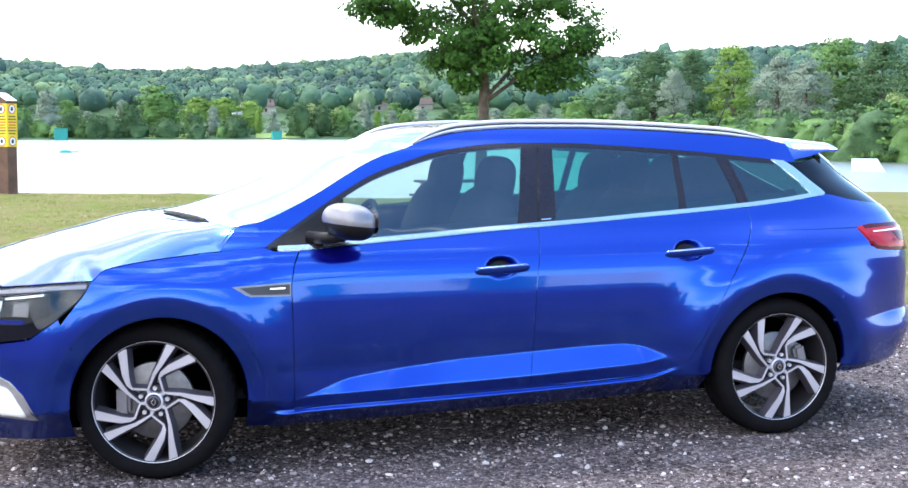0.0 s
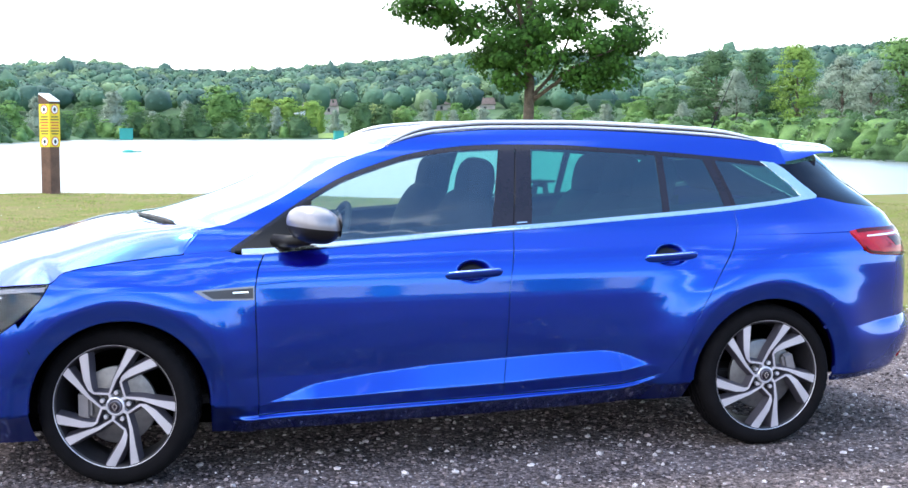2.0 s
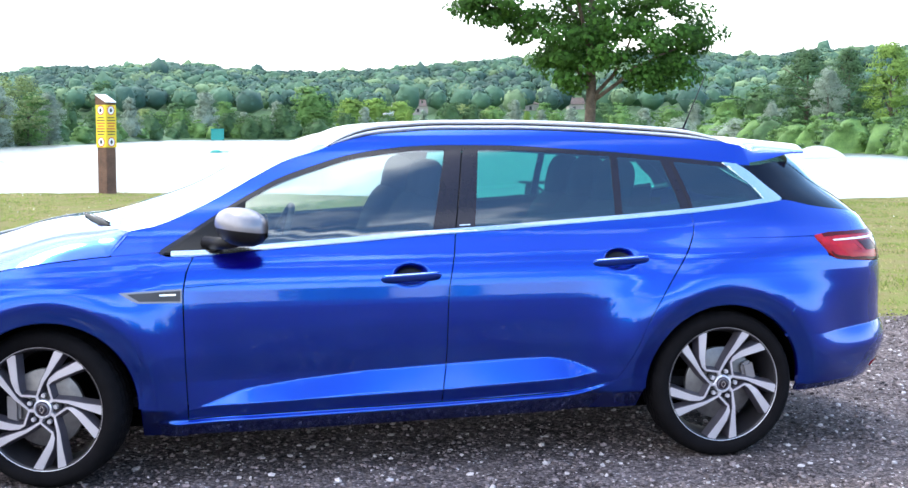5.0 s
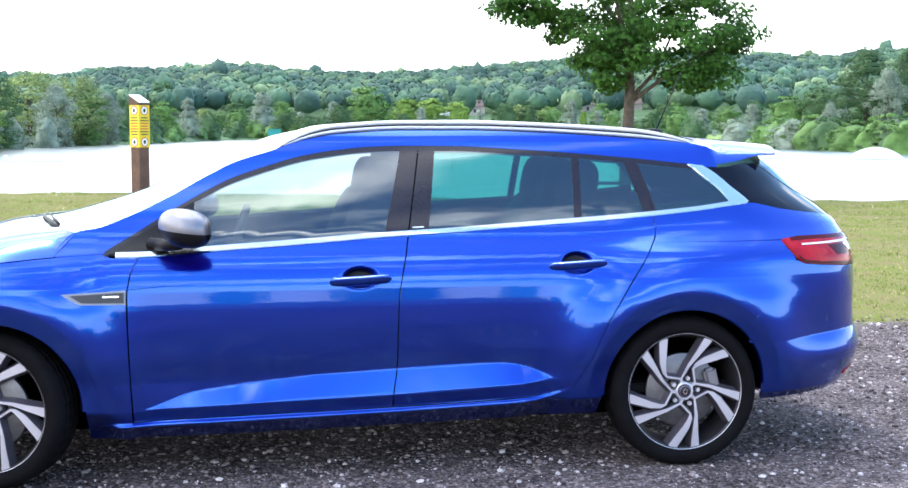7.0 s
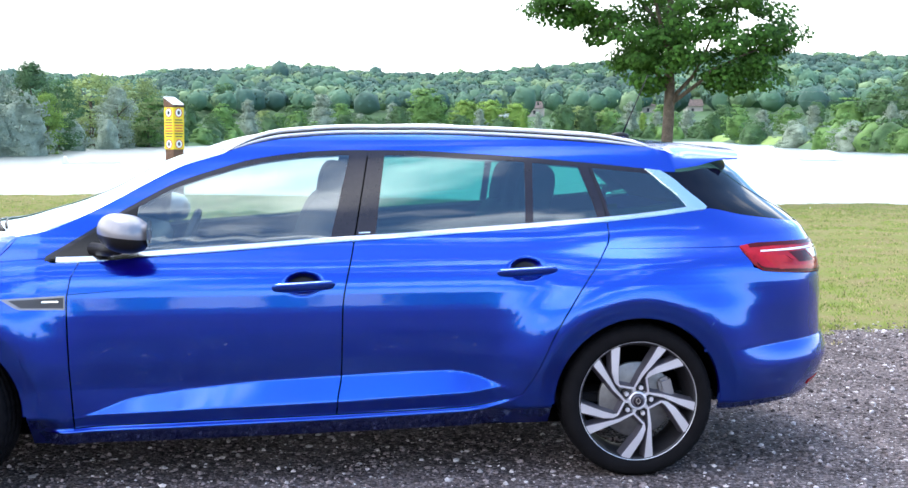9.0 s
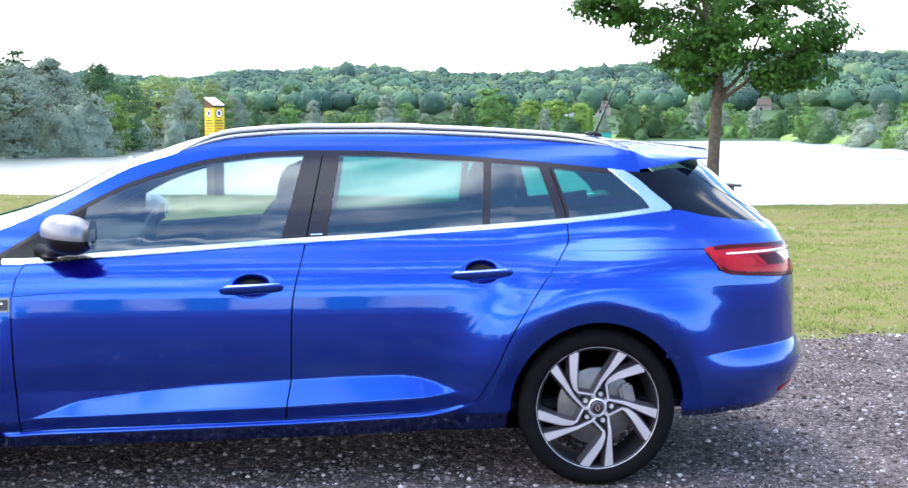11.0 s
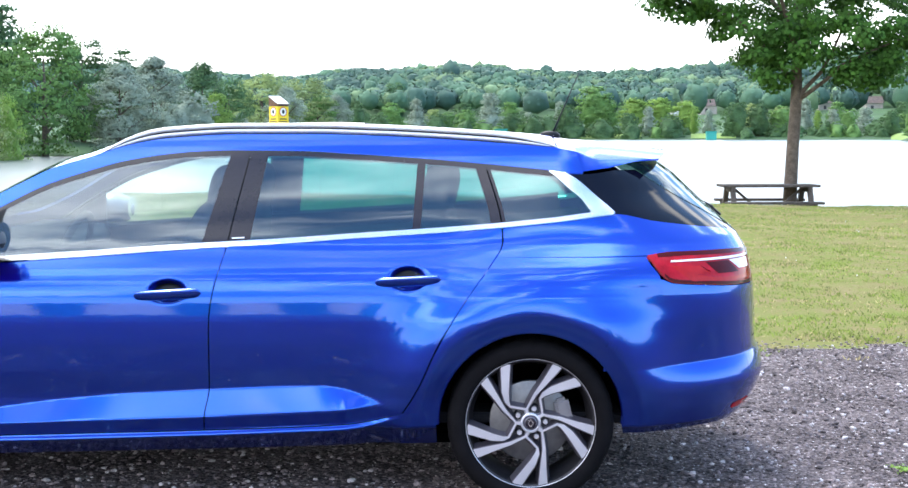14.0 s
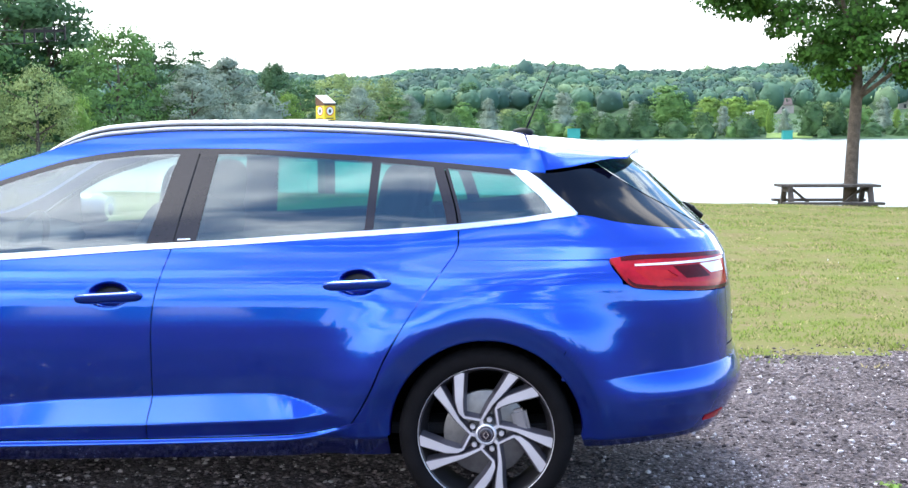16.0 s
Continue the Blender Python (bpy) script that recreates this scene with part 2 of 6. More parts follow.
LEAF_DARK = material("bank_leaf_dark", (.085, .170, .060), second=(.046, .10, .038), rough=.8, scale=.5, fine=3, island=.22, each=.12, through=.30)
LEAF_OLIVE = material("bank_leaf_olive", (.27, .34, .12), second=(.17, .23, .08), rough=.8, scale=.5, fine=3, island=.2, each=.12, through=.30)
LEAF_SILVER = material("willow_leaf", (.29, .35, .27), second=(.18, .235, .17), rough=.75, scale=.5, fine=3, island=.2, each=.10, through=.30)
LEAF_YELLOW = material("bank_leaf_lime", (.22, .34, .065), second=(.14, .24, .045), rough=.8, scale=.5, fine=3, island=.2, each=.12, through=.30)
MEADOW = material("far_meadow", (.20, .29, .07), second=(.13, .20, .045), rough=1, scale=.05, fine=.6)
TIMBER = material("weathered_timber", (.095, .078, .066), second=(.045, .036, .030), rough=.9, scale=6, fine=90, bump=.5)
POST_WOOD = material("brown_timber", (.16, .085, .055), second=(.085, .045, .03), rough=.8, scale=5, fine=70, bump=.4)
WHITE_PAINT = material("white_paint", (.80, .80, .78), rough=.6, vary=.06)
YELLOW_SIGN = material("yellow_sign", (.85, .60, .02), rough=.5, vary=.05)
RED_PRINT = material("red_print", (.55, .05, .04), rough=.5, vary=.05)
BLACK_PRINT = material("black_print", (.03, .03, .035), rough=.5, vary=.05)
TEAL = material("teal_sheet", (.03, .33, .28), rough=.6, vary=.12)
RENDER_WALL = material("pale_render", (.46, .40, .36), rough=.9, vary=.08, scale=.5)
ROOF_TILE = material("roof_tile", (.13, .095, .085), second=(.085, .065, .058), rough=.9, scale=1, fine=6)
HILL = material("forest_floor", (.05, .11, .035), second=(.025, .06, .02), rough=1, scale=.03, fine=.5)


# ---- helpers for meshes ----
def part(name, mesh, mat, parent=None, label="", shade=True):
    """One mesh object, from a bmesh or a mesh, under a thing or a part."""
    if isinstance(mesh, bmesh.types.BMesh):
        data = bpy.data.meshes.new(name)
        bmesh.ops.recalc_face_normals(mesh, faces=mesh.faces)
        mesh.to_mesh(data)
        mesh.free()
    else:
        data = mesh
    data.materials.clear()
    data.materials.append(mat)
    if shade:
        data.shade_smooth()
    ob = new(name, data)
    if parent:
        ob.parent = parent
        ob.matrix_parent_inverse = parent.matrix_world.inverted() if parent.type != "EMPTY" else Matrix()
    return tagged(ob, label)


def raw(verts, faces):
    data = bpy.data.meshes.new("mesh")
    data.from_pydata(verts, [], faces)
    data.update()
    return data


def thing(name, label, category, m=None, group="", kind=""):
    ob = new(name)
    ob.matrix_world = m or Matrix()
    return tagged(ob, label, category, group, kind)


def box(bm, size, m=Matrix(), bevel=0.0):
    made = bmesh.ops.create_cube(bm, size=1, matrix=m @ Matrix.Diagonal((*size, 1)))["verts"]
    if bevel:
        edges = {e for v in made for e in v.link_edges}
        bmesh.ops.bevel(bm, geom=list(edges), offset=bevel, segments=2, affect="EDGES")


def tube(bm, points, radii, sides=10, closed=True):
    """A tube through the points; radii: one for each."""
    rings = []
    for i, p in enumerate(points):
        p = Vector(p)
        way = (Vector(points[min(i + 1, len(points) - 1)]) - Vector(points[max(i - 1, 0)])).normalized()
        a = way.orthogonal().normalized() if i == 0 else (a - a.dot(way) * way).normalized()
        b = way.cross(a)
        rings.append([bm.verts.new(p + float(radii[i]) * (math.cos(t) * a + math.sin(t) * b)) for t in (2 * math.pi * k / sides for k in range(sides))])
    for r, s in zip(rings, rings[1:]):
        for k in range(sides):
            bm.faces.new((r[k], r[(k + 1) % sides], s[(k + 1) % sides], s[k]))
    if closed:
        bm.faces.new(rings[0][::-1])
        bm.faces.new(rings[-1])


def ring(bm, profile, sides=64, axis="y"):
    """Turns a profile of (radius, offset) round the y axis."""
    loops = [[bm.verts.new((r * math.cos(a), o, r * math.sin(a))) for a in (2 * math.pi * k / sides for k in range(sides))] for r, o in profile]
    for p, q in zip(loops, loops[1:]):
        for k in range(sides):
            bm.faces.new((p[k], p[(k + 1) % sides], q[(k + 1) % sides], q[k]))
    return loops


# ---- ground, lake and hills ----
CENTRE = Vector((1.2, -6.0, 0))
SHORE = [(-60, 90), (-25, 120), (-16, 127), (-12, 145), (-9, 190), (-4, 230), (0, 330), (17, 330), (19, 250), (21, 180), (27, 137), (34, 100), (45, 85), (70, 70)]
RIDGE = [(-40, 60), (-25, 48), (-15, 46), (-9, 39.5), (-7.8, 38.5), (-6.6, 40), (-5.4, 44), (-3, 44), (.6, 47), (3.2, 42), (7.3, 42), (9.6, 46), (13.2, 50), (15.6, 54.5), (24, 53), (26.3, 57), (30, 59), (36, 62), (50, 64), (70, 60)]
WATER_Z = -.95


def lerp(x, pts):
    """Piecewise straight line through the points (x, value)."""
    if x <= pts[0][0]:
        return pts[0][1]
    for (a, va), (b, vb) in zip(pts, pts[1:]):
        if x <= b:
            return va + (vb - va) * (x - a) / (b - a)
    return pts[-1][1]


def smooth(a, b, x):
    k = max(0.0, min(1.0, (x - a) / (b - a)))
    return k * k * (3 - 2 * k)


def polar(az, d, z=0.0):
    return Vector((CENTRE.x + d * math.sin(radians(az)), CENTRE.y + d * math.cos(radians(az)), z))


def crest(x):
    """Where the lawn is highest, before it falls to the lake."""
    return lerp(x, [(-60, 16), (-8, 16.6), (2, 16.8), (8, 17.4), (60, 19)])


def lawn_height(x, y):
    edge = crest(x)
    rise = lerp(x, [(-60, .36), (-1, .345), (2, .30), (5, .17), (8, .085), (60, .05)])
    z = rise * smooth(4, edge, y)
    if y > edge:
        z -= .55 * smooth(edge, edge + 4.0, y) + 1.9 * smooth(edge + 3.2, edge + 9, y)
    return z + (.035 * noise.noise((x * .35, y * .35, 0)) + .015 * noise.noise((x * 1.1, y * 1.1, 4))) * smooth(3, 5, y)


def gravel_edge(x):
    return lerp(x, [(-60, 4.0), (0, 3.3), (4, 2.7), (6, 3.0), (60, 5)]) + .22 * noise.noise((x * .9, 3.1, 0)) + .12 * noise.noise((x * 3.1, 7, 0))


def build_ground():
    """One sheet: the gravel, the lawn, the bed of the lake and the land as far as the horizon."""
    xs = np.unique(np.concatenate([np.linspace(-3000, -60, 12), np.linspace(-60, -12, 33), np.linspace(-12, 20, 161), np.linspace(20, 60, 33), np.linspace(60, 3000, 12)]))
    ys = np.unique(np.concatenate([np.linspace(-1500, -40, 8), np.linspace(-40, -6, 12), np.linspace(-6, 30, 181), np.linspace(30, 60, 6)]))
    verts = [(x, y, lawn_height(x, y) if y < 40 else -1.7) for x in xs for y in ys]
    n = len(ys)
    faces, slots = [], []
    for i in range(len(xs) - 1):
        for j in range(n - 1):
            faces.append((i * n + j, i * n + n + j, i * n + n + j + 1, i * n + j + 1))
            cx, cy = (xs[i] + xs[i + 1]) / 2, (ys[j] + ys[j + 1]) / 2
            slots.append(1 if cy > gravel_edge(cx) else 0)
    data = raw(verts, faces)
    ob = new("ground", data)
    data.materials.append(GRAVEL)
    data.materials.append(GRASS_GROUND)
    data.polygons.foreach_set("material_index", slots)
    data.shade_smooth()
    tagged(ob, "grey crushed-stone car park giving way to a worn green lawn", "ground", kind="structure")


def build_lake():
    verts = [(-900, 14, WATER_Z), (900, 14, WATER_Z), (900, 800, WATER_Z), (-900, 800, WATER_Z)]
    ob = part("water", raw(verts, [(0, 1, 2, 3)]), WATER)
    tagged(ob, "pale rippled lake mirroring the white overcast sky", "lake", kind="structure")


def land_height(az, d):
    """The far bank and the wooded hill behind it."""
    s, top = lerp(az, SHORE), lerp(az, RIDGE)
    if d < s:
        return -1.8
    bank = -1.1 + 1.5 * smooth(s, s + 25, d) + 2.5 * smooth(s + 20, s + 220, d)
    return bank + (top - 16 - 2.9 - 3 * smooth(18, 30, az)) * (.15 * smooth(420, 640, d) + .85 * smooth(560, 900, d)) - 20 * smooth(960, 1500, d)


def build_far_land():
    azs, ds = np.linspace(-75, 80, 156), np.concatenate([np.linspace(60, 420, 61), np.linspace(440, 1000, 29), np.linspace(1050, 1600, 6), [3000]])
    verts = [polar(a, d, land_height(a, d)) for a in azs for d in ds]
    n = len(ds)
    faces = [(i * n + j, i * n + j + 1, i * n + n + j + 1, i * n + n + j) for i in range(len(azs) - 1) for j in range(n - 1)]
    ob = part("ground_far_bank", raw(verts, faces), HILL)
    tagged(ob, "far green lake bank rising to a wooded hill", "hillside", kind="structure")


build_ground()
build_lake()
build_far_land()


# ---- the car: its surface ----
UPPER = [(.40, .846), (.50, .866), (.60, .877), (.68, .880), (.77, .874), (.83, .857), (.87, .832), (.91, .795), (.95, .762),
         (1.0, .738), (1.05, .713), (1.12, .673), (1.20, .625), (1.27, .582), (1.33, .54), (1.37, .50), (1.42, .42)]
PLAN = [(-.9, -.02), (-.4, .0), (.0, .012), (.4, .022), (1.3, .0), (2.0, -.018), (2.4, -.028), (2.8, -.030), (3.2, -.05)]
CREASE = [(.40, .262), (.59, .305), (.735, .362), (.978, .394), (1.226, .418), (1.532, .431), (1.741, .440), (1.957, .444), (2.041, .428), (2.166, .376), (2.4, .32)]
CREASE_LOW = [(.40, .262), (.59, .302), (.973, .317), (1.528, .333), (2.011, .355), (2.166, .373), (2.4, .32)]
SILL = [(-.9, .235), (.412, .240), (.734, .257), (1.528, .277), (2.007, .294), (2.10, .302), (2.19, .322), (2.28, .342), (3.6, .342)]
ARCH = ((.005, .309), (2.703, .305))
ARCH_R = .336
FLARE = (.038, .056)
HANDLES = ((1.39, .784), (2.258, .827))


CREASES = {}


def creases(x):
    """Upper and lower edge of the bright facet low on the doors, rounded at its ends."""
    k = round(x, 3)
    if k not in CREASES:
        CREASES[k] = tuple(sum(lerp(k + .018 * d, pts) * w for d, w in zip(range(-3, 4), (.07, .12, .20, .22, .20, .12, .07))) for pts in (CREASE, CREASE_LOW))
    return CREASES[k]


def upper(z):
    """The half width of the body's upper side at a height, rounded between the stations."""
    return (lerp(z - .02, UPPER) + 2 * lerp(z, UPPER) + lerp(z + .02, UPPER)) / 4


def half_width(x, z):
    """Half the body's width at a place along its length and a height."""
    plan = lerp(x, PLAN) * max(0.0, min(1.0, (1.5 - z) / .6))
    (top, low), sill = creases(x), lerp(x, SILL)
    depth = .030 * min(1.0, max(0.0, top - low) / .07)
    near_door = smooth(.40, .5, x) * (1 - smooth(2.06, 2.24, x))
    foot = upper(max(top, .40)) - .05 * max(0.0, .40 - top)
    if z >= top:
        w = upper(z) if z >= .40 else upper(.40) - .05 * (.40 - z)
    elif z >= low:
        w = foot + depth * (top - z) / max(1e-4, top - low)
    else:
        w = foot + depth - .016 * min(1.0, (low - z) / max(.01, low - sill - .006))
    if z < sill + .008:
        ledge = foot + depth + .002 - 1.5 * max(0.0, sill - .011 - z)
        w += (ledge - w) * (1 - smooth(sill - .011, sill + .006, z))
    flat = upper(max(z, .40)) - .05 * max(0.0, .40 - z) - 1.1 * max(0.0, .29 - z)
    w = flat + (w - flat) * near_door
    for hx, hz in HANDLES:
        if abs(x - hx) < .12 and abs(z - hz) < .10:
            w -= .040 * math.exp(-(((x - hx) / .060) ** 2 + ((z - hz - .005) / .036) ** 2) ** 3)
    return w + plan


def swell(x, z):
    """How far the wings stand out: a flat lip round each wheel opening, the wing swelling out to its edge, and the rear shoulder."""
    w = .036 * math.exp(-((x - 2.95) / .38) ** 2 - ((z - .88) / .085) ** 2)
    for (cx, cz), flare, reach in zip(ARCH, FLARE, (.14, .15)):
        r = math.hypot(x - cx, z - cz)
        if r < .95:
            w += (flare * math.exp(-(max(0.0, r - .408) / reach) ** 2) - .020 * (1 - smooth(.336, .412, r))) * (.35 + .65 * smooth(.20, .46, z))
    return w


FRONT_U, REAR_U = -.36, 2.80
REAR_END = [(.18, 3.50), (.25, 3.57), (.35, 3.63), (.43, 3.655), (.53, 3.662), (.60, 3.65), (.7, 3.635), (.8, 3.618), (.9, 3.60), (.97, 3.56), (1.2, 3.32), (1.30, 3.18), (1.4, 3.0)]
FRONT_END = [(.15, -.80), (.25, -.86), (.5, -.87), (.65, -.85), (.75, -.80), (.80, -.74), (.9, -.5)]


def side(u, z, inset=0.0):
    """A point of the body's side at (u, z): u runs along the length and round the corners at both ends."""
    if FRONT_U <= u <= REAR_U:
        return (u, -half_width(u, z) - swell(u, z) + inset, z)
    base, end, n, k = (REAR_U, lerp(z, REAR_END), 2.35 + .95 * (1 - smooth(.95, 1.15, z)), .88) if u > REAR_U else (FRONT_U, lerp(z, FRONT_END), 2.3, .50)
    turn = min(math.pi / 2, abs(u - base) / k)
    if u > REAR_U:
        h = z - .05 * (u - 3.4)
        fold = .034 * max(0.0, (h - .425) / .095) ** 1.5 if h < .52 else .034 - .026 * smooth(.515, .80, h)
        inset += (fold + .16 * max(0.0, .40 - z)) * smooth(2.98, 3.36, u)
    s, c = math.sin(turn), math.cos(turn)
    r = (s ** n + max(c, 0) ** n) ** (-1 / n)
    x = base + (end - base) * s * r + (inset * s if u < base else -inset * s)
    return (x, -(half_width(base, z) - inset + swell(x, z)) * c * r, z)


CAR = thing("car", "glossy metallic blue estate car with chrome window line on gravel", "car")


def curve(pts):
    """A smooth curve through the points (x, value), as a function of x."""
    xs, ys = np.array([p[0] for p in pts]), np.array([p[1] for p in pts])
    d = np.diff(ys) / np.diff(xs)
    m = np.concatenate([[d[0]], [0 if a * b <= 0 else 2 * a * b / (a + b) for a, b in zip(d, d[1:])], [d[-1]]])

    def at(x):
        x = min(max(x, xs[0]), xs[-1])
        i = min(int(np.searchsorted(xs, x, "right")) - 1, len(d) - 1)
        h, t = xs[i + 1] - xs[i], (x - xs[i]) / (xs[i + 1] - xs[i])
        return float((2 * t ** 3 - 3 * t * t + 1) * ys[i] + (t ** 3 - 2 * t * t + t) * h * m[i] + (3 * t * t - 2 * t ** 3) * ys[i + 1] + (t ** 3 - t * t) * h * m[i + 1])
    return at


def normal_at(u, z):
    a, b = Vector(side(u + .004, z)) - Vector(side(u - .004, z)), Vector(side(u, z + .004)) - Vector(side(u, z - .004))
    return a.cross(b).normalized()


def patch(left, right, low, high, cols, rows, out=0.0, lip=.014, mirror=False, turns=8):
    """A panel on the body's side between two edges u(z) and two edges z(u), standing out from the surface, with a turned-in lip."""
    ss = cols if not isinstance(cols, int) else [i / cols for i in range(cols + 1)]
    vs = rows if not isinstance(rows, int) else [i / rows for i in range(rows + 1)]
    verts, normals, faces = [], [], []
    n = len(ss)
    for v in vs:
        for s in ss:
            z = .5 * (low(left(.6)) + high(left(.6))) if callable(low) else .6
            u = left(z)
            for k in range(turns if turns < 10 else 0):
                u = left(z) + (right(z) - left(z)) * s
                a, b = low(u), high(u)
                z = a + (b - a) * v
            if turns >= 10:
                # steep edges: seek the highest crossing from above, then halve
                def miss(z):
                    u = left(z) + (right(z) - left(z)) * s
                    a, b = low(u), high(u)
                    return a + (b - a) * v - z
                z1 = z2 = 1.0
                while z2 > .12 and miss(z2) < 0:
                    z1, z2 = z2, z2 - .03
                for k in range(13):
                    z = (z1 + z2) / 2
                    z1, z2 = (z, z2) if miss(z) < 0 else (z1, z)
                u = left(z) + (right(z) - left(z)) * s
            nor = normal_at(u, z)
            verts.append(Vector(side(u, z)) + out * nor)
            normals.append(nor)
    rn = len(vs)
    for j in range(rn - 1):
        for i in range(n - 1):
            faces.append((j * n + i, j * n + i + 1, j * n + n + i + 1, j * n + n + i))
    if lip:
        rim = [i for i in range(n)] + [j * n + n - 1 for j in range(1, rn)] + [(rn - 1) * n + i for i in range(n - 2, -1, -1)] + [j * n for j in range(rn - 2, 0, -1)]
        base = len(verts)
        for k in rim:
            verts.append(verts[k].copy())
            normals.append(normals[k])
        for k in rim:
            verts.append(verts[k] - lip * normals[k])
            normals.append(normals[k])
        m = len(rim)
        for k in range(m):
            q = (k + 1) % m
            faces.append((base + q, base + k, base + m + k, base + m + q))
    if mirror:
        c = len(verts)
        verts += [Vector((p.x, -p.y, p.z)) for p in verts]
        normals += [Vector((p.x, -p.y, p.z)) for p in normals]
        faces += [tuple(c + i for i in reversed(f)) for f in faces]
    data = raw(verts, faces)
    data.shade_smooth()
    data.normals_split_custom_set_from_vertices([tuple(p) for p in normals])
    return data


def panel(name, mat, left, right, low, high, cols, rows, label="", out=0.0, lip=.014, both=True, parent=None, turns=8):
    """The panel on both sides of the car; returns the near one and the far one."""
    data = patch(left, right, low, high, cols, rows, out, lip, False, turns)
    near = part(name, data, mat, parent[0] if parent else CAR, label, False)
    if not both:
        return near, None
    verts = [Vector((v.co.x, -v.co.y, v.co.z)) for v in data.vertices]
    other = raw(verts, [tuple(reversed(f.vertices)) for f in data.polygons])
    other.shade_smooth()
    far = part(name, other, mat, parent[1] if parent else CAR, label, False)
    return near, far


def const(k):
    return lambda _: k


def arch_edge(base, radius=ARCH_R):
    def at(u):
        z = base(u)
        for cx, cz in ARCH:
            if abs(u - cx) < radius:
                z = max(z, cz + math.sqrt(radius ** 2 - (u - cx) ** 2))
        return z
    return at


G = .0030
belt = curve([(.30, .87), (.456, .878), (.56, .879), (.85, .898), (1.12, .914), (1.34, .929), (1.55, .942), (1.78, .954), (2.05, .972), (2.34, .990), (2.60, 1.009), (2.80, 1.028), (2.98, 1.046), (3.09, 1.056)])
trim_top = curve([(.417, .893), (.575, .986), (.677, 1.049), (.782, 1.108), (.9, 1.167), (1.048, 1.217), (1.18, 1.254), (1.33, 1.278), (1.45, 1.289), (1.58, 1.293), (1.82, 1.291), (2.04, 1.279), (2.27, 1.264), (2.53, 1.242), (2.78, 1.217), (2.847, 1.210)])
roof_low = curve([(.245, .882), (.417, .893), (.575, .986), (.677, 1.049), (.782, 1.108), (.9, 1.167), (1.048, 1.217), (1.18, 1.254), (1.33, 1.278), (1.45, 1.289), (1.58, 1.293), (1.82, 1.291), (2.04, 1.279), (2.27, 1.264), (2.53, 1.242), (2.78, 1.217), (2.90, 1.206), (3.0, 1.205), (3.22, 1.219)])
roof_high = curve([(.245, .90), (.310, .968), (.414, .989), (.535, 1.036), (.661, 1.097), (.793, 1.169), (.926, 1.234), (1.058, 1.274), (1.1, 1.289), (1.222, 1.322), (1.33, 1.339), (1.6, 1.354), (1.87, 1.354), (2.15, 1.346), (2.43, 1.331), (2.79, 1.304), (3.0, 1.285), (3.25, 1.262)])
hood_line = curve([(-.80, .745), (-.611, .768), (-.364, .784), (-.242, .789), (-.195, .826), (-.044, .854), (.109, .871), (.243, .882)])
door_front = curve([(.20, .528), (.29, .526), (.499, .518), (.729, .513), (.817, .526), (.881, .555), (.99, .594)])
door_mid = curve([(.25, 1.512), (.341, 1.518), (.433, 1.533), (.691, 1.540), (.942, 1.588), (1.292, 1.655)])
door_rear = curve([(.25, 2.14), (.303, 2.205), (.438, 2.295), (.585, 2.362), (.75, 2.462), (.891, 2.566), (.938, 2.597), (.964, 2.603), (1.01, 2.601), (1.241, 2.540)])
sill_top = curve([(p[0], p[1] + .004) for p in SILL])
fender_top = curve([(-.33, .785), (-.242, .789), (-.195, .826), (-.044, .854), (.109, .871), (.243, .882), (.417, .892), (.46, .879), (.60, .878)])
lamp_edge = curve([(.40, -.296), (.475, -.298), (.649, -.366), (.722, -.282), (.789, -.242), (.9, -.20)])


def cos_cols(n=44):
    return [.5 - .5 * math.cos(math.pi * i / n) for i in range(n + 1)]


# fenders, doors, quarter panels, sills
panel("front_fender", PAINT, lambda z: lamp_edge(z) + .0012, lambda z: door_front(z) - G, arch_edge(lambda u: .17, ARCH_R + .009), lambda u: fender_top(u) - G, cos_cols(90), 50, turns=30)
near_door, far_door = panel("front_door", PAINT, lambda z: door_front(z) + G, lambda z: door_mid(z) - G, lambda u: sill_top(u) + G, lambda u: belt(u), 104, 90)
near_rear, far_rear = panel("rear_door", PAINT, lambda z: door_mid(z) + G, lambda z: door_rear(z) - G, lambda u: sill_top(u) + G, lambda u: belt(u), 104, 90)
panel("sill", PAINT, const(.378), const(2.358), lambda u: .166 + .018 * u, lambda u: sill_top(u) - .001, 60, 20)
quarter_low = curve([(2.0, .31), (2.352, .31), (2.36, .31), (3.3, .31)])
seam_edge = curve([(.45, 2.905), (.55, 2.954), (.602, 2.981), (.828, 3.191), (.905, 3.150), (.95, 3.15)])
quarter_top = lambda u: .906
panel("quarter_panel", PAINT, lambda z: door_rear(z) + G, lambda z: seam_edge(z) - .0026, arch_edge(lambda u: sill_top(u) + .0004, ARCH_R + .009), quarter_top, cos_cols(80), 50, turns=30)
over_lamp = curve([(2.5, .906), (3.15, .912), (3.259, .923), (3.411, .923), (3.536, .922), (3.70, .917)])
under_glass = curve([(2.56, 1.006), (2.80, 1.028), (2.98, 1.046), (3.09, 1.056), (3.256, 1.029), (3.47, 1.004), (3.62, .99), (3.8, .97)])
panel("quarter_panel_top", PAINT, lambda z: door_rear(z) + G, const(3.66), over_lamp, under_glass, 90, 14)



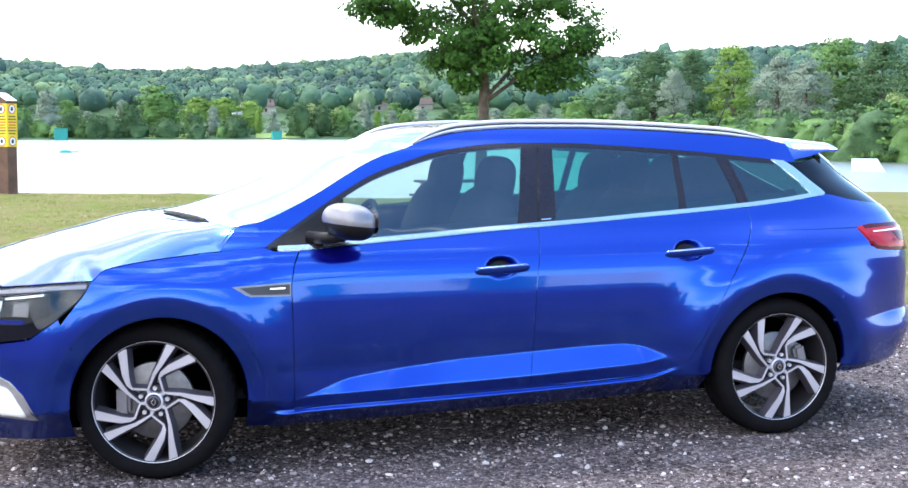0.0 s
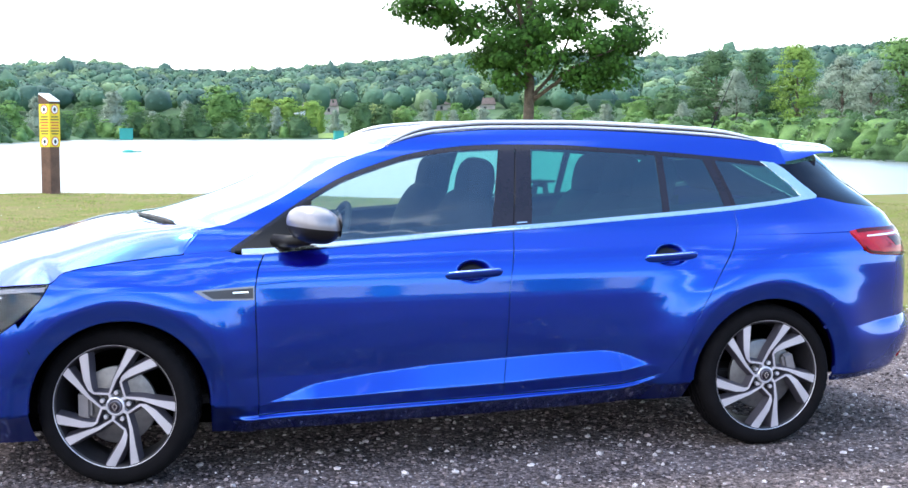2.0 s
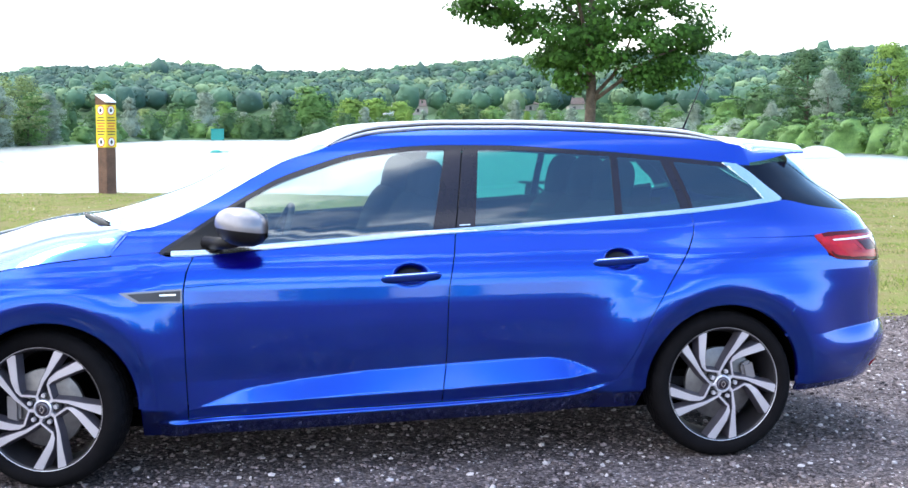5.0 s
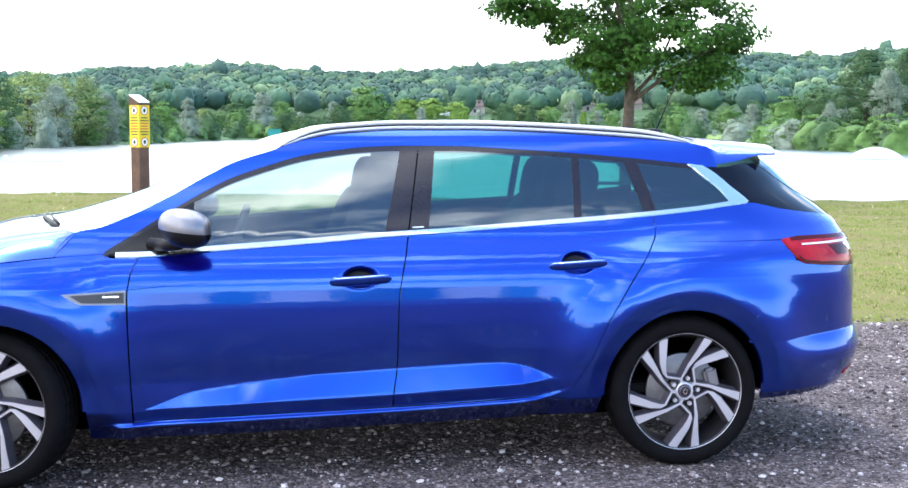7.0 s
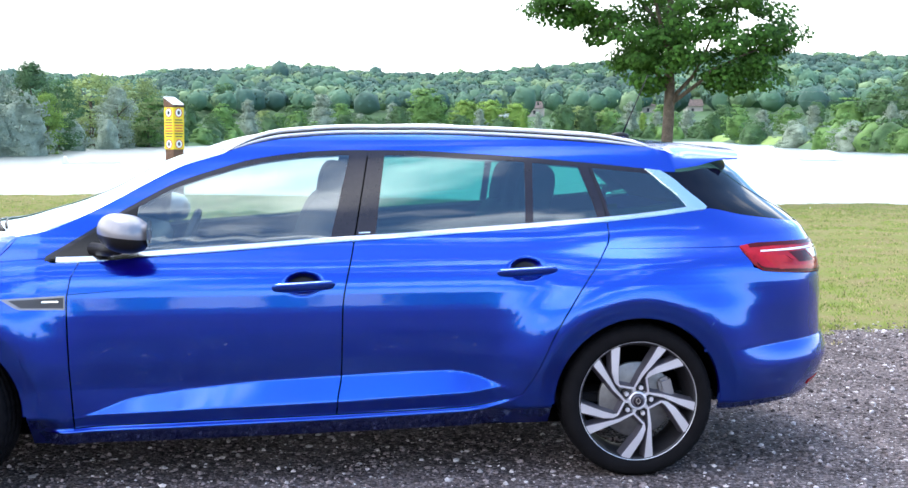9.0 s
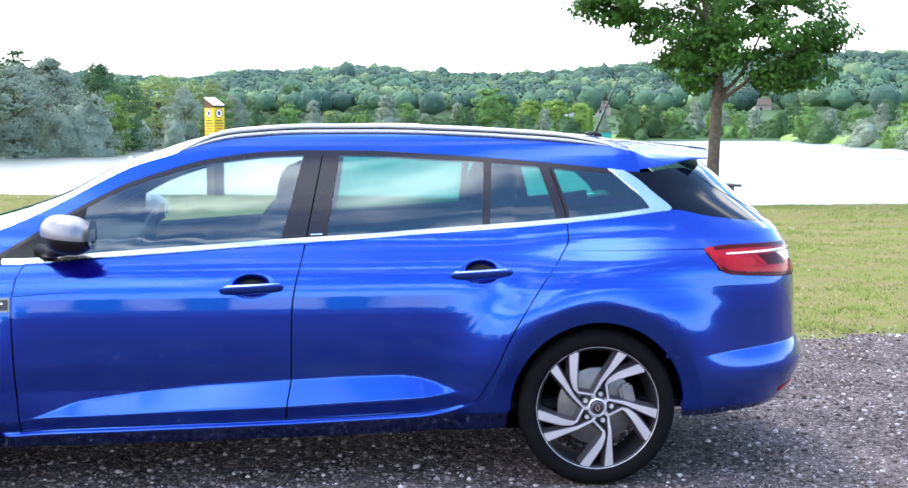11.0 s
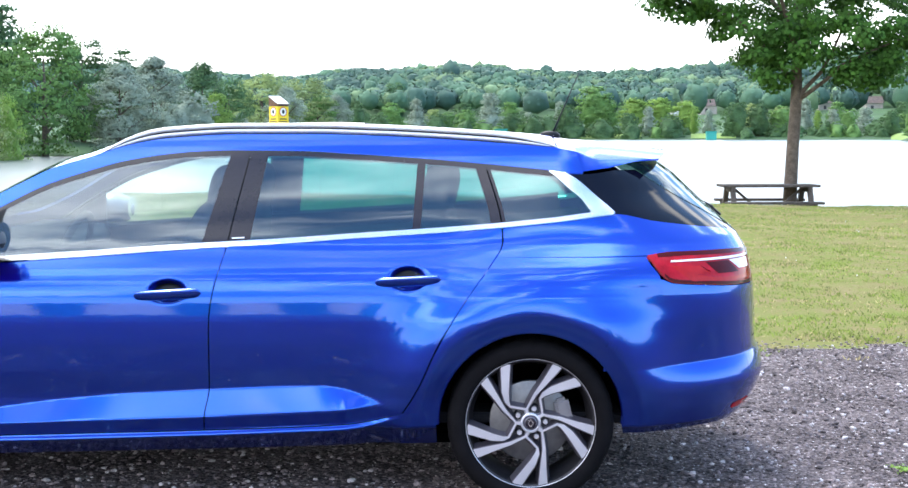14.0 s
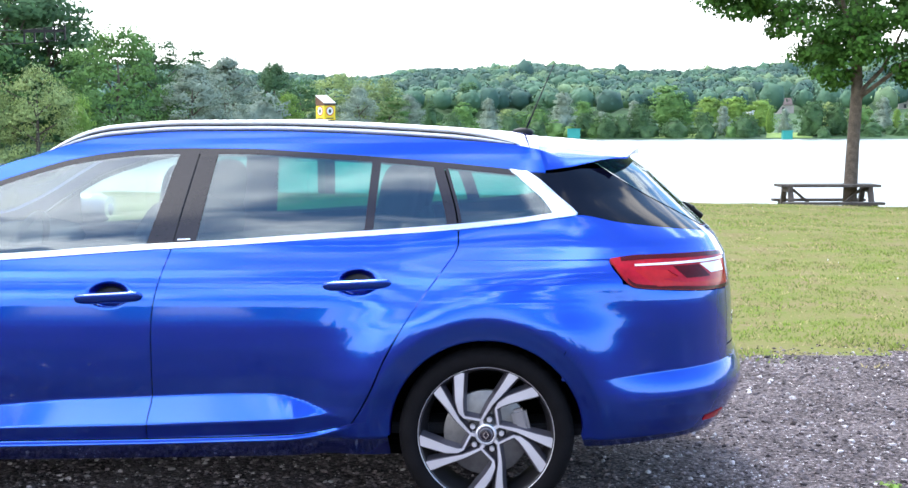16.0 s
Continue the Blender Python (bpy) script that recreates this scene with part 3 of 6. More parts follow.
def along(x, z):
    """The u at which the body's side reaches a place along its length."""
    a, b = -1.1, 4.1
    for _ in range(26):
        m = (a + b) / 2
        a, b = (m, b) if side(m, z)[0] < x else (a, m)
    return (a + b) / 2


def build_arch_lip(cx, cz):
    """The clean painted edge round a wheel opening, turned inwards, on both sides."""
    turns, rads = np.linspace(-.02, math.pi + .02, 73), [ARCH_R + d for d in (-.004, -.0015, .003, .010, .019, .030, .044, .057)]
    verts, n = [], len(rads)
    for a in turns:
        for k, r in enumerate(rads):
            x, z = cx + r * math.cos(a), cz + r * math.sin(a)
            u = along(x, z)
            verts.append(Vector(side(u, z)) + (-.02, .0, .0016, .0024, .0026, .0024, .0018, .0004)[k] * normal_at(u, z))
    faces = [(i * n + k, i * n + k + 1, i * n + n + k + 1, i * n + n + k) for i in range(len(turns) - 1) for k in range(n - 1)]
    for sgn in (1, -1):
        bm = bmesh.new()
        bm.from_mesh(raw([(v.x, sgn * v.y, v.z) for v in verts], faces))
        part("arch_lip", bm, PAINT, CAR)


for arch in ARCH:
    build_arch_lip(*arch)

# bumpers, tailgate and nose
rear_bumper_top = curve([(2.90, .49), (2.954, .551), (2.981, .602), (3.191, .828), (3.232, .813), (3.369, .800), (3.478, .792), (3.6, .786), (3.66, .784)])
rear_bumper_low = curve([(2.94, .25), (3.04, .254), (3.26, .258), (3.41, .264), (3.66, .27), (4.3, .29)])
panel("rear_bumper", PAINT, lambda z: lerp(z, [(.25, 3.075), (.30, 3.051), (.35, 3.048), (.41, 3.035), (.45, 3.018), (.50, 2.989), (.540, 2.958), (.602, 2.975)]), const(3.66), rear_bumper_low, lambda u: rear_bumper_top(u) - .001, 60, 80)
END_U = REAR_U + .88 * math.pi / 2
HEAD_U = FRONT_U - .50 * math.pi / 2
part("bumper_middle", patch(const(3.66), const(END_U), rear_bumper_low, const(.575), 30, 24, lip=0, mirror=True), PAINT, CAR, "", False)
part("tailgate", patch(const(3.664), const(END_U), const(.58), const(1.0), 30, 26, lip=0, mirror=True), PAINT, CAR, "", False)
part("rear_window", patch(lambda z: lerp(z, [(1.0, 3.742), (1.22, 3.382), (1.26, 3.30)]), const(END_U), const(1.003), const(1.256), 30, 16, lip=0, mirror=True), REAR_GLASS, CAR, "dark tinted rear window", False)
part("front_bumper", patch(const(HEAD_U), lambda z: ARCH[0][0] - math.sqrt(ARCH_R ** 2 - (z - ARCH[0][1]) ** 2) if z < .475 else lerp(z, [(.475, -.2975), (.649, -.3655), (.7, -.367)]), const(.165), lambda u: lerp(u, [(-1.2, .56), (-.573, .556), (-.47, .573), (-.366, .647), (-.3, .66)]), 60, 40, lip=0, mirror=True), PAINT, CAR, "", False)
part("bonnet_nose", patch(const(HEAD_U), const(-.74), const(.56), const(.75), 20, 12, lip=0, mirror=True), PAINT, CAR, "", False)

# side glass, trim and chrome
glass_low = lambda u: belt(u) + .014
glass_top = lambda u: trim_top(u) - .020
panel("belt_molding", CHROME, const(.470), const(3.075), lambda u: belt(u) - .001, lambda u: belt(u) + .015, 160, 4, "bright chrome belt strip", out=.007, lip=.012)
kick_in = curve([(1.061, 2.978), (1.09, 2.958), (1.111, 2.940), (1.16, 2.865), (1.211, 2.778)])
kick_out = curve([(1.056, 3.089), (1.08, 3.069), (1.110, 3.032), (1.176, 2.943), (1.213, 2.855)])
panel("pillar_molding", CHROME, kick_in, kick_out, lambda u: belt(u) + .004, lambda u: trim_top(min(u, 2.84)) - .003, 10, 24, "bright chrome kick-up round the rear side window", out=.007, lip=.012)
panel("window_frame", PIANO, const(.43), const(2.80), lambda u: max(belt(u), glass_top(u)), lambda u: trim_top(u) - .001, 150, 4, "", out=.001)
panel("mirror_sail", BLACK_TRIM, const(.45), lambda z: lerp(z, [(.88, .735), (1.10, .765)]), lambda u: belt(u) + .012, lambda u: trim_top(u) - .016, 24, 10, out=.002)
b_front = lambda z: lerp(z, [(.942, 1.494), (1.292, 1.583)])
b_back = lambda z: lerp(z, [(.942, 1.668), (1.292, 1.722)])
panel("pillar_trim", PIANO, b_front, lambda z: door_mid(z) - G, glass_low, glass_top, 6, 16, out=.003, parent=(near_door, far_door))
panel("pillar_trim", PIANO, lambda z: door_mid(z) + G, b_back, glass_low, glass_top, 6, 16, out=.003, parent=(near_rear, far_rear))
div = lambda z: lerp(z, [(.985, 2.285), (1.262, 2.303)])
panel("window_divider", PIANO, lambda z: div(z) - .017, lambda z: div(z) + .014, glass_low, glass_top, 4, 14, out=.003, parent=(near_rear, far_rear))
panel("pillar_trim", PIANO, lambda z: door_rear(z) - .040, lambda z: door_rear(z) - G, glass_low, glass_top, 4, 16, out=.003, parent=(near_rear, far_rear))
panel("pillar_trim", PIANO, lambda z: door_rear(z) + G, lambda z: door_rear(z) + .014, glass_low, glass_top, 3, 16, out=.003)
panel("window_pane", CLEAR_GLASS, lambda z: lerp(z, [(.88, .735), (1.10, .765)]), b_front, glass_low, glass_top, 40, 16, "clear side window", lip=0, parent=(near_door, far_door))
panel("window_pane", PRIVACY_GLASS, b_back, lambda z: div(z) - .017, glass_low, glass_top, 24, 16, "dark tinted side window", lip=0, parent=(near_rear, far_rear))
panel("window_pane", PRIVACY_GLASS, lambda z: div(z) + .014, lambda z: door_rear(z) - .040, glass_low, glass_top, 12, 16, "dark tinted side window", lip=0, parent=(near_rear, far_rear))
panel("quarter_window", PRIVACY_GLASS, lambda z: door_rear(z) + .014, kick_in, glass_low, glass_top, 16, 16, "dark tinted quarter window", lip=0)
panel("pillar_glass", BLACK_GLASS, kick_out, lambda z: lerp(z, [(1.0, 3.74), (1.22, 3.38)]), lambda u: under_glass(u) + .002, lambda u: roof_low(u) - .002, 30, 14, "gloss black rear pillar cover", out=-.002)

# roof sides and roof
panel("roof_side", PAINT, const(.25), const(2.985), lambda u: roof_low(u) + .001, roof_high, 170, 14, lip=.010)


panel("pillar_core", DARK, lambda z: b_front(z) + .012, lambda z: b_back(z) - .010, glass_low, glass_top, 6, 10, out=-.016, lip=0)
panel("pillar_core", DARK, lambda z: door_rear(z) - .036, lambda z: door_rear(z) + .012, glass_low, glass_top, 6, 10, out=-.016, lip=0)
panel("door_card", FABRIC, const(.64), const(2.93), lambda u: lerp(u, [(.6, .42), (2.0, .42), (2.25, .74), (3.0, .74)]), lambda u: belt(u) + .060, 60, 14, out=-.040, lip=.03)


def build_roof():
    """The roof skin between the two roof sides, and the windscreen and bonnet ahead of it."""
    def sheet(edge, us, crown, bow, power=lambda u: 2.0, cols=40):
        verts, faces = [], []
        for k, u in enumerate(us):
            x, y, z = edge(u)
            for i in range(cols + 1):
                t = -1 + 2 * i / cols
                verts.append((x - bow(u) * (1 - t * t), y * -t, z + crown(u) * (1 - abs(t) ** power(u))))
        n = cols + 1
        for k in range(len(us) - 1):
            for i in range(cols):
                faces.append((k * n + i, k * n + n + i, k * n + n + i + 1, k * n + i + 1))
        return raw(verts, faces)
    roof_us = np.linspace(1.1, 2.985, 60)
    part("roof", sheet(lambda u: side(u, roof_high(u)), roof_us, lambda u: .022 + .023 * smooth(1.1, 2.0, u), lambda u: .09 * (1 - smooth(1.1, 1.6, u))), PAINT, CAR)
    us = np.linspace(1.125, 2.05, 40)
    part("roof_glass", sheet(lambda u: (side(u, roof_high(u))[0], side(u, roof_high(u))[1] * .86, roof_high(u) + (.022 + .023 * smooth(1.1, 2.0, u)) * .26 + .004), us, lambda u: (.022 + .023 * smooth(1.1, 2.0, u)) * .74, lambda u: .08 * (1 - smooth(1.1, 1.6, u))), PIANO, CAR, "dark glass roof panel")
    us = np.linspace(.318, 1.098, 40)
    part("windscreen", sheet(lambda u: side(u, roof_high(u)), us, lambda u: .012 + .010 * smooth(.3, 1.1, u), lambda u: .09 + .17 * (1 - smooth(.3, .75, u))), WINDSCREEN_GLASS, CAR, "raked windscreen mirroring the white sky")
    crest_line = curve([(-.60, .800), (-.40, .850), (-.20, .897), (0, .937), (.12, .960), (.245, .976), (.32, .981)])

    def bonnet_edge(u):
        if u <= .245:
            return side(u, hood_line(u) + .001)
        return Vector(side(.245, .883)).lerp(Vector(side(.319, roof_high(.319) - .001)), (u - .245) / .074)
    us = np.concatenate([np.linspace(-.60, .235, 50), np.linspace(.245, .319, 9)])
    part("bonnet", sheet(bonnet_edge, us, lambda u: crest_line(u) - bonnet_edge(u)[2], lambda u: .13 + .125 * smooth(-.2, .30, u), lambda u: 3.0 + 6.0 * smooth(-.4, .2, u), 64), PAINT, CAR)


build_roof()

# lamps
lamp_top = curve([(3.12, .900), (3.152, .910), (3.259, .920), (3.411, .920), (3.536, .919), (3.70, .913)])
lamp_low = curve([(3.12, .905), (3.152, .905), (3.194, .848), (3.232, .816), (3.369, .803), (3.478, .795), (3.6, .790), (3.72, .790)])
panel("tail_lamp", RED_LENS, const(3.153), const(3.70), lamp_low, lamp_top, 40, 14, "glossy red tail lamp", out=.003)
head_low = lambda u: lerp(u, [(-1.2, .565), (-.573, .562), (-.47, .579), (-.366, .653), (-.282, .727), (-.242, .786)])
panel("headlamp", BLACK_GLASS, const(-.74), const(-.244), head_low, lambda u: hood_line(u) - .004, 40, 12, "dark headlamp with clear cover", out=-.012)

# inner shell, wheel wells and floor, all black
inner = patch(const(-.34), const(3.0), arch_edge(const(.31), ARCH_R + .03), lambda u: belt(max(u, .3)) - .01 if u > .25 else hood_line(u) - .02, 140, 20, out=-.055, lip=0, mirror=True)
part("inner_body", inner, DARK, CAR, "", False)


def build_underside():
    bm = bmesh.new()
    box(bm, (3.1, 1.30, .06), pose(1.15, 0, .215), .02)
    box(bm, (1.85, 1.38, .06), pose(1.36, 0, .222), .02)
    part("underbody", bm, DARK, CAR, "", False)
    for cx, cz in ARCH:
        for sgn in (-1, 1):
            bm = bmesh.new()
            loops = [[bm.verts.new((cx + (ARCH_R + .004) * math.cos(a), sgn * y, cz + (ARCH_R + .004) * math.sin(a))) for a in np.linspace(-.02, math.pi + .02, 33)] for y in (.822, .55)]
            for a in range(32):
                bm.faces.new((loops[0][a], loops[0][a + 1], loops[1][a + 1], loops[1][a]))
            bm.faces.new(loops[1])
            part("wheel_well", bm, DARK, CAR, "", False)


build_underside()


def build_wheel(m, turn, near=True):
    """Tyre, five-arm two-tone rim with paired blades, nuts, cap, brake disc and caliper. Its outer face looks along -y."""
    wheel = new("wheel")
    wheel.parent = CAR
    wheel.matrix_basis = m @ Matrix.Diagonal((.98, 1, .98, 1))
    bm = bmesh.new()
    prof = [(.238, -.045), (.243, -.062), (.262, -.071), (.285, -.069), (.300, -.058), (.309, -.040), (.3115, -.026), (.3115, -.012), (.3065, -.011), (.3065, -.004), (.3115, -.003), (.3115, .022), (.3065, .023), (.3065, .031), (.3115, .032), (.3115, .056), (.3065, .057), (.3065, .064), (.3115, .065), (.309, .10), (.30, .118), (.27, .13), (.24, .115), (.236, .09)]
    for j, loop in enumerate(ring(bm, prof, 160)):
        # cross grooves of the tread and shoulders
        if prof[j][0] > .298:
            for k, v in enumerate(loop):
                if (k + j) % 4 == 0:
                    v.co.x, v.co.z = v.co.x * .982, v.co.z * .982
    part("tyre", bm, RUBBER, wheel)
    bm = bmesh.new()
    ring(bm, [(.2435, -.050), (.2415, -.056), (.2345, -.054), (.231, -.044), (.228, -.01), (.215, .02), (.215, .11)], 72)
    rim = part("rim", bm, ALLOY_DARK, wheel)
    bm = bmesh.new()
    ring(bm, [(.2440, -.0555), (.2432, -.0585), (.2410, -.0590), (.2400, -.057), (.2395, -.0545)], 72)
    part("rim_lip", bm, ALLOY, wheel, "machined bright rim lip")
    def blade_mesh(target, pts, grow, flank, y0, y1):
        rows = []
        for sgn in (1, -1):
            row = []
            for i, (p, w, dy) in enumerate(pts):
                way = (pts[min(i + 1, len(pts) - 1)][0] - pts[max(i - 1, 0)][0]).normalized()
                across = sgn * Vector((way.z, 0, -way.x))
                row.append((p + (w + grow) * across + Vector((0, y0 + dy, 0)), p + (w + max(grow, flank)) * across + Vector((0, y1 + dy, 0))))
            rows.append(([target.verts.new(q) for q, _ in row], [target.verts.new(q) for _, q in row]))
        (fa, ba), (fb, bb) = rows
        for i in range(len(pts) - 1):
            target.faces.new((fa[i], fa[i + 1], fb[i + 1], fb[i]))
            target.faces.new((fa[i], ba[i], ba[i + 1], fa[i + 1]))
            target.faces.new((fb[i], bb[i], bb[i + 1], fb[i + 1]))

    def on(r, a):
        return Vector((r * math.sin(radians(a)), 0, r * math.cos(radians(a))))
    for k in range(5):
        edge = 72 * k + turn + 24.8
        for pts in ([(on(.2395, edge), .0175, .0), (on(.170, edge - 5), .0110, .0), (on(.110, edge - 16), .0062, .001), (on(.0535, edge - 42), .0036, .003)],
                    [(on(.0535, edge - 42), .0036, .003), (on(.098, edge - 76), .0040, .002), (on(.118, edge - 73), .0082, .001), (on(.150, edge - 64), .0130, .0), (on(.2395, edge - 48), .0180, .0)]):
            bm, bd = bmesh.new(), bmesh.new()
            blade_mesh(bm, pts, 0.0, 0.0, -.0545, -.049)
            blade_mesh(bd, pts, .0022, .0125, -.0515, -.008)
            blade = part("spoke", bd, ALLOY_GREY, wheel, "", False)
            part("spoke_face", bm, ALLOY, blade, "machined bright spoke face", False)
        bm = bmesh.new()
        blade_mesh(bm, [(on(.030, edge - 45), .0085, .003), (on(.042, edge - 44), .0062, .003), (on(.056, edge - 42), .0050, .003)], 0.0, .004, -.0540, -.040)
        part("hub_arm", bm, ALLOY, wheel, "machined bright hub arm", False)
    bm = bmesh.new()
    loops = ring(bm, [(.001, -.036), (.05, -.036), (.066, -.032), (.070, -.022), (.070, -.005)], 40)
    part("hub", bm, ALLOY_DARK, wheel)
    bm = bmesh.new()
    ring(bm, [(.0275, -.046), (.0285, -.0515), (.0300, -.0525), (.0365, -.0515), (.0385, -.047), (.0390, -.036)], 40)
    part("hub_ring", bm, ALLOY, wheel, "machined bright ring round the cap")
    bm = bmesh.new()
    ring(bm, [(.001, -.0540), (.016, -.0550), (.0205, -.0565), (.0240, -.0565), (.0252, -.0530), (.0275, -.046)], 32)
    cap = part("hub_cap", bm, ALLOY_GREY, wheel, "grey hub cap with dark centre")
    bm = bmesh.new()
    ring(bm, [(.001, -.0572), (.015, -.0574), (.0205, -.0572), (.021, -.052)], 28)
    part("cap_centre", bm, PIANO, cap, "dark centre of the hub cap")
    bm = bmesh.new()
    for sx, sz in ((-1, 1), (1, 1), (-1, -1), (1, -1)):
        box(bm, (.0034, .002, .0165), pose(sx * .0048, -.0582, sz * .0072, 0, sx * sz * -34), 0)
    part("cap_mark", bm, CHROME, cap, "", False)
    for k in range(5):
        a = radians(72 * k + turn + 13)
        bm = bmesh.new()
        bmesh.ops.create_cone(bm, segments=6, radius1=.0105, radius2=.009, depth=.012, cap_ends=True, matrix=Matrix.Translation((.055 * math.sin(a), -.051, .055 * math.cos(a))) @ pose(0, 0, 0, 90))
        part("wheel_nut", bm, ALLOY, wheel, "", False)
    bm = bmesh.new()
    ring(bm, [(.05, -.012), (.150, -.012), (.153, -.010), (.153, .006), (.150, .008), (.05, .008)], 56)
    part("brake_disc", bm, STEEL, wheel, "grey steel brake disc")
    bm = bmesh.new()
    box(bm, (.055, .05, .11), pose(.125 if turn > -3 else -.125, -.012, .035 if turn > -3 else .0, 0, -14 if turn > -3 else 0, 0), .012)
    part("brake_caliper", bm, CAP_SILVER, wheel, "", False)
    return wheel


build_wheel(pose(.0, -.770, .3050, 0, 0, -17), -7)
build_wheel(pose(2.703, -.785, .3040), 0)
build_wheel(pose(.0, .770, .3050, 0, 0, 163), -7)
build_wheel(pose(2.703, .785, .3040, 0, 0, 180), 0)


# ---- the car: trim, mirrors, handles, rails, interior ----
def build_mirror(sgn):
    """Rounded housing with a silver upper cap and a black lower shell, on a black foot."""
    mirror = new("door_mirror")
    mirror.parent = CAR
    tagged(mirror, "silver-capped black door mirror")

    def shell(z0, z1, mat, name, grow):
        verts, faces, rows, cols = [], [], 18, 36
        for j in range(rows + 1):
            v = z0 + (z1 - z0) * j / rows
            for i in range(cols):
                a = 2 * math.pi * i / cols
                r = (1 - abs(v) ** 2.3) ** (1 / 2.3)
                c, s = math.cos(a), math.sin(a)
                k = (abs(c) ** 2.7 + abs(s) ** 2.7) ** (-1 / 2.7)
                x = .098 * grow * r * k * c
                y = .118 * grow * r * k * s
                x = x * (1 - .25 * max(0, -y / .118)) + .028 * (-y / .118) * .5
                verts.append((.735 + x, sgn * -(.945 - y), .992 + .073 * grow * v - .010 * (x / .09)))
        for j in range(rows):
            for i in range(cols):
                faces.append((j * cols + i, j * cols + (i + 1) % cols, j * cols + cols + (i + 1) % cols, j * cols + cols + i))
        bm = bmesh.new()
        bm.from_mesh(raw(verts, faces))
        part(name, bm, mat, mirror)
    shell(-.14, .999, CAP_SILVER, "mirror_cap", 1.0)
    shell(-.999, -.12, BLACK_TRIM, "mirror_shell", .985)
    bm = bmesh.new()
    tube(bm, [(.60, sgn * .80, .925), (.66, sgn * .86, .925), (.715, sgn * .92, .935)], [.026, .024, .022], 12)
    part("mirror_foot", bm, BLACK_TRIM, mirror)
    bm = bmesh.new()
    bmesh.ops.create_circle(bm, cap_ends=True, segments=32, radius=1, matrix=pose(.826, sgn * .945, .992, 0, 90, 0) @ Matrix.Diagonal((.055, .09, 1, 1)))
    part("mirror_glass", bm, CHROME, mirror, "mirror glass")


for k in (1, -1):
    build_mirror(k)


def build_handle(hx, hz, door, sgn):
    """A pull bar in body colour with a bright upper edge, over the recess."""
    verts, faces, n, m = [], [], 28, 14
    for i in range(n + 1):
        t = -1 + 2 * i / n
        x = hx + .122 * t
        base = .5 * (half_width(hx - .15, hz) + half_width(hx + .15, hz))
        for j in range(m):
            a = 2 * math.pi * j / m
            k = (1 - abs(t) ** 10) ** .5
            verts.append((x, -sgn * (base + .014 - .010 * t * t + .012 * k * math.cos(a) + .007 * k * math.sin(a)), hz - .004 + .0060 * t + .0195 * k * math.sin(a)))
    for i in range(n):
        for j in range(m):
            faces.append((i * m + j, i * m + (j + 1) % m, i * m + m + (j + 1) % m, i * m + m + j))
    bm = bmesh.new()
    bm.from_mesh(raw(verts, faces))
    bar = part("door_handle", bm, PAINT, door)
    bm = bmesh.new()
    base = .5 * (half_width(hx - .15, hz) + half_width(hx + .15, hz))
    tube(bm, [(hx + .112 * t, -sgn * (base + .0265 - .010 * t * t), hz + .0105 + .0060 * t) for t in (-.95, -.5, 0, .5, .95)], [.0015, .0026, .0026, .0026, .0015], 8)
    part("handle_strip", bm, CHROME, bar, "bright handle edge")


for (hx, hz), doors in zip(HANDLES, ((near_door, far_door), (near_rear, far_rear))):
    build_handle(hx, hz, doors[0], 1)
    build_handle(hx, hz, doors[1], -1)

# a black half-disc over the body-coloured recess stands in for its shade
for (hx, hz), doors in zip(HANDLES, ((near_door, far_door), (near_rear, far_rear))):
    panel("handle_cup", BLACK_TRIM, const(hx - .058), const(hx + .058), lambda u: hz - .004, lambda u: hz - .003 + .036 * math.sqrt(max(0.0, 1 - ((u - hx) / .058) ** 2)) ** 1.1, cos_cols(20), 8, "black patch for the shade in the handle recess", out=.0015, lip=0, parent=doors)

panel("pillar_badge", CHROME, const(1.607), const(1.652), lambda u: belt(u) + .0245, lambda u: belt(u) + .0285, 4, 1, "small bright pillar badge", out=.0045, lip=.002, parent=(near_rear, far_rear))

# fender badge: chrome frame, dark mesh, bright bar
badge_left = lambda z: lerp(z, [(.706, .350), (.712, .335), (.748, .278)])
badge_low = lambda u: lerp(u, [(.27, .744), (.343, .709), (.51, .7055)])
badge_high = lambda u: lerp(u, [(.27, .749), (.51, .759)])
panel("fender_badge", CAP_SILVER, badge_left, const(.508), badge_low, badge_high, 30, 8, "chrome-framed fender blade with dark mesh", out=.003, lip=.004)
panel("badge_mesh", PLASTIC, lambda z: badge_left(z) + .022, const(.503), lambda u: badge_low(u) + .007, lambda u: badge_high(u) - .007, 24, 6, out=.0045, lip=.003)
panel("badge_bar", CHROME, const(.425), const(.485), lambda u: .7335 + .01 * (u - .42), lambda u: .7395 + .01 * (u - .42), 6, 2, out=.006, lip=.003)
# tapering black strip: the shade line of the door's crease, drawn in colour
panel("door_crease", DARK, const(.521), const(.86), lambda u: lerp(u, [(.52, .761), (.86, .785)]), lambda u: lerp(u, [(.52, .7635), (.86, .7852)]), 30, 1, out=.0006, lip=0)

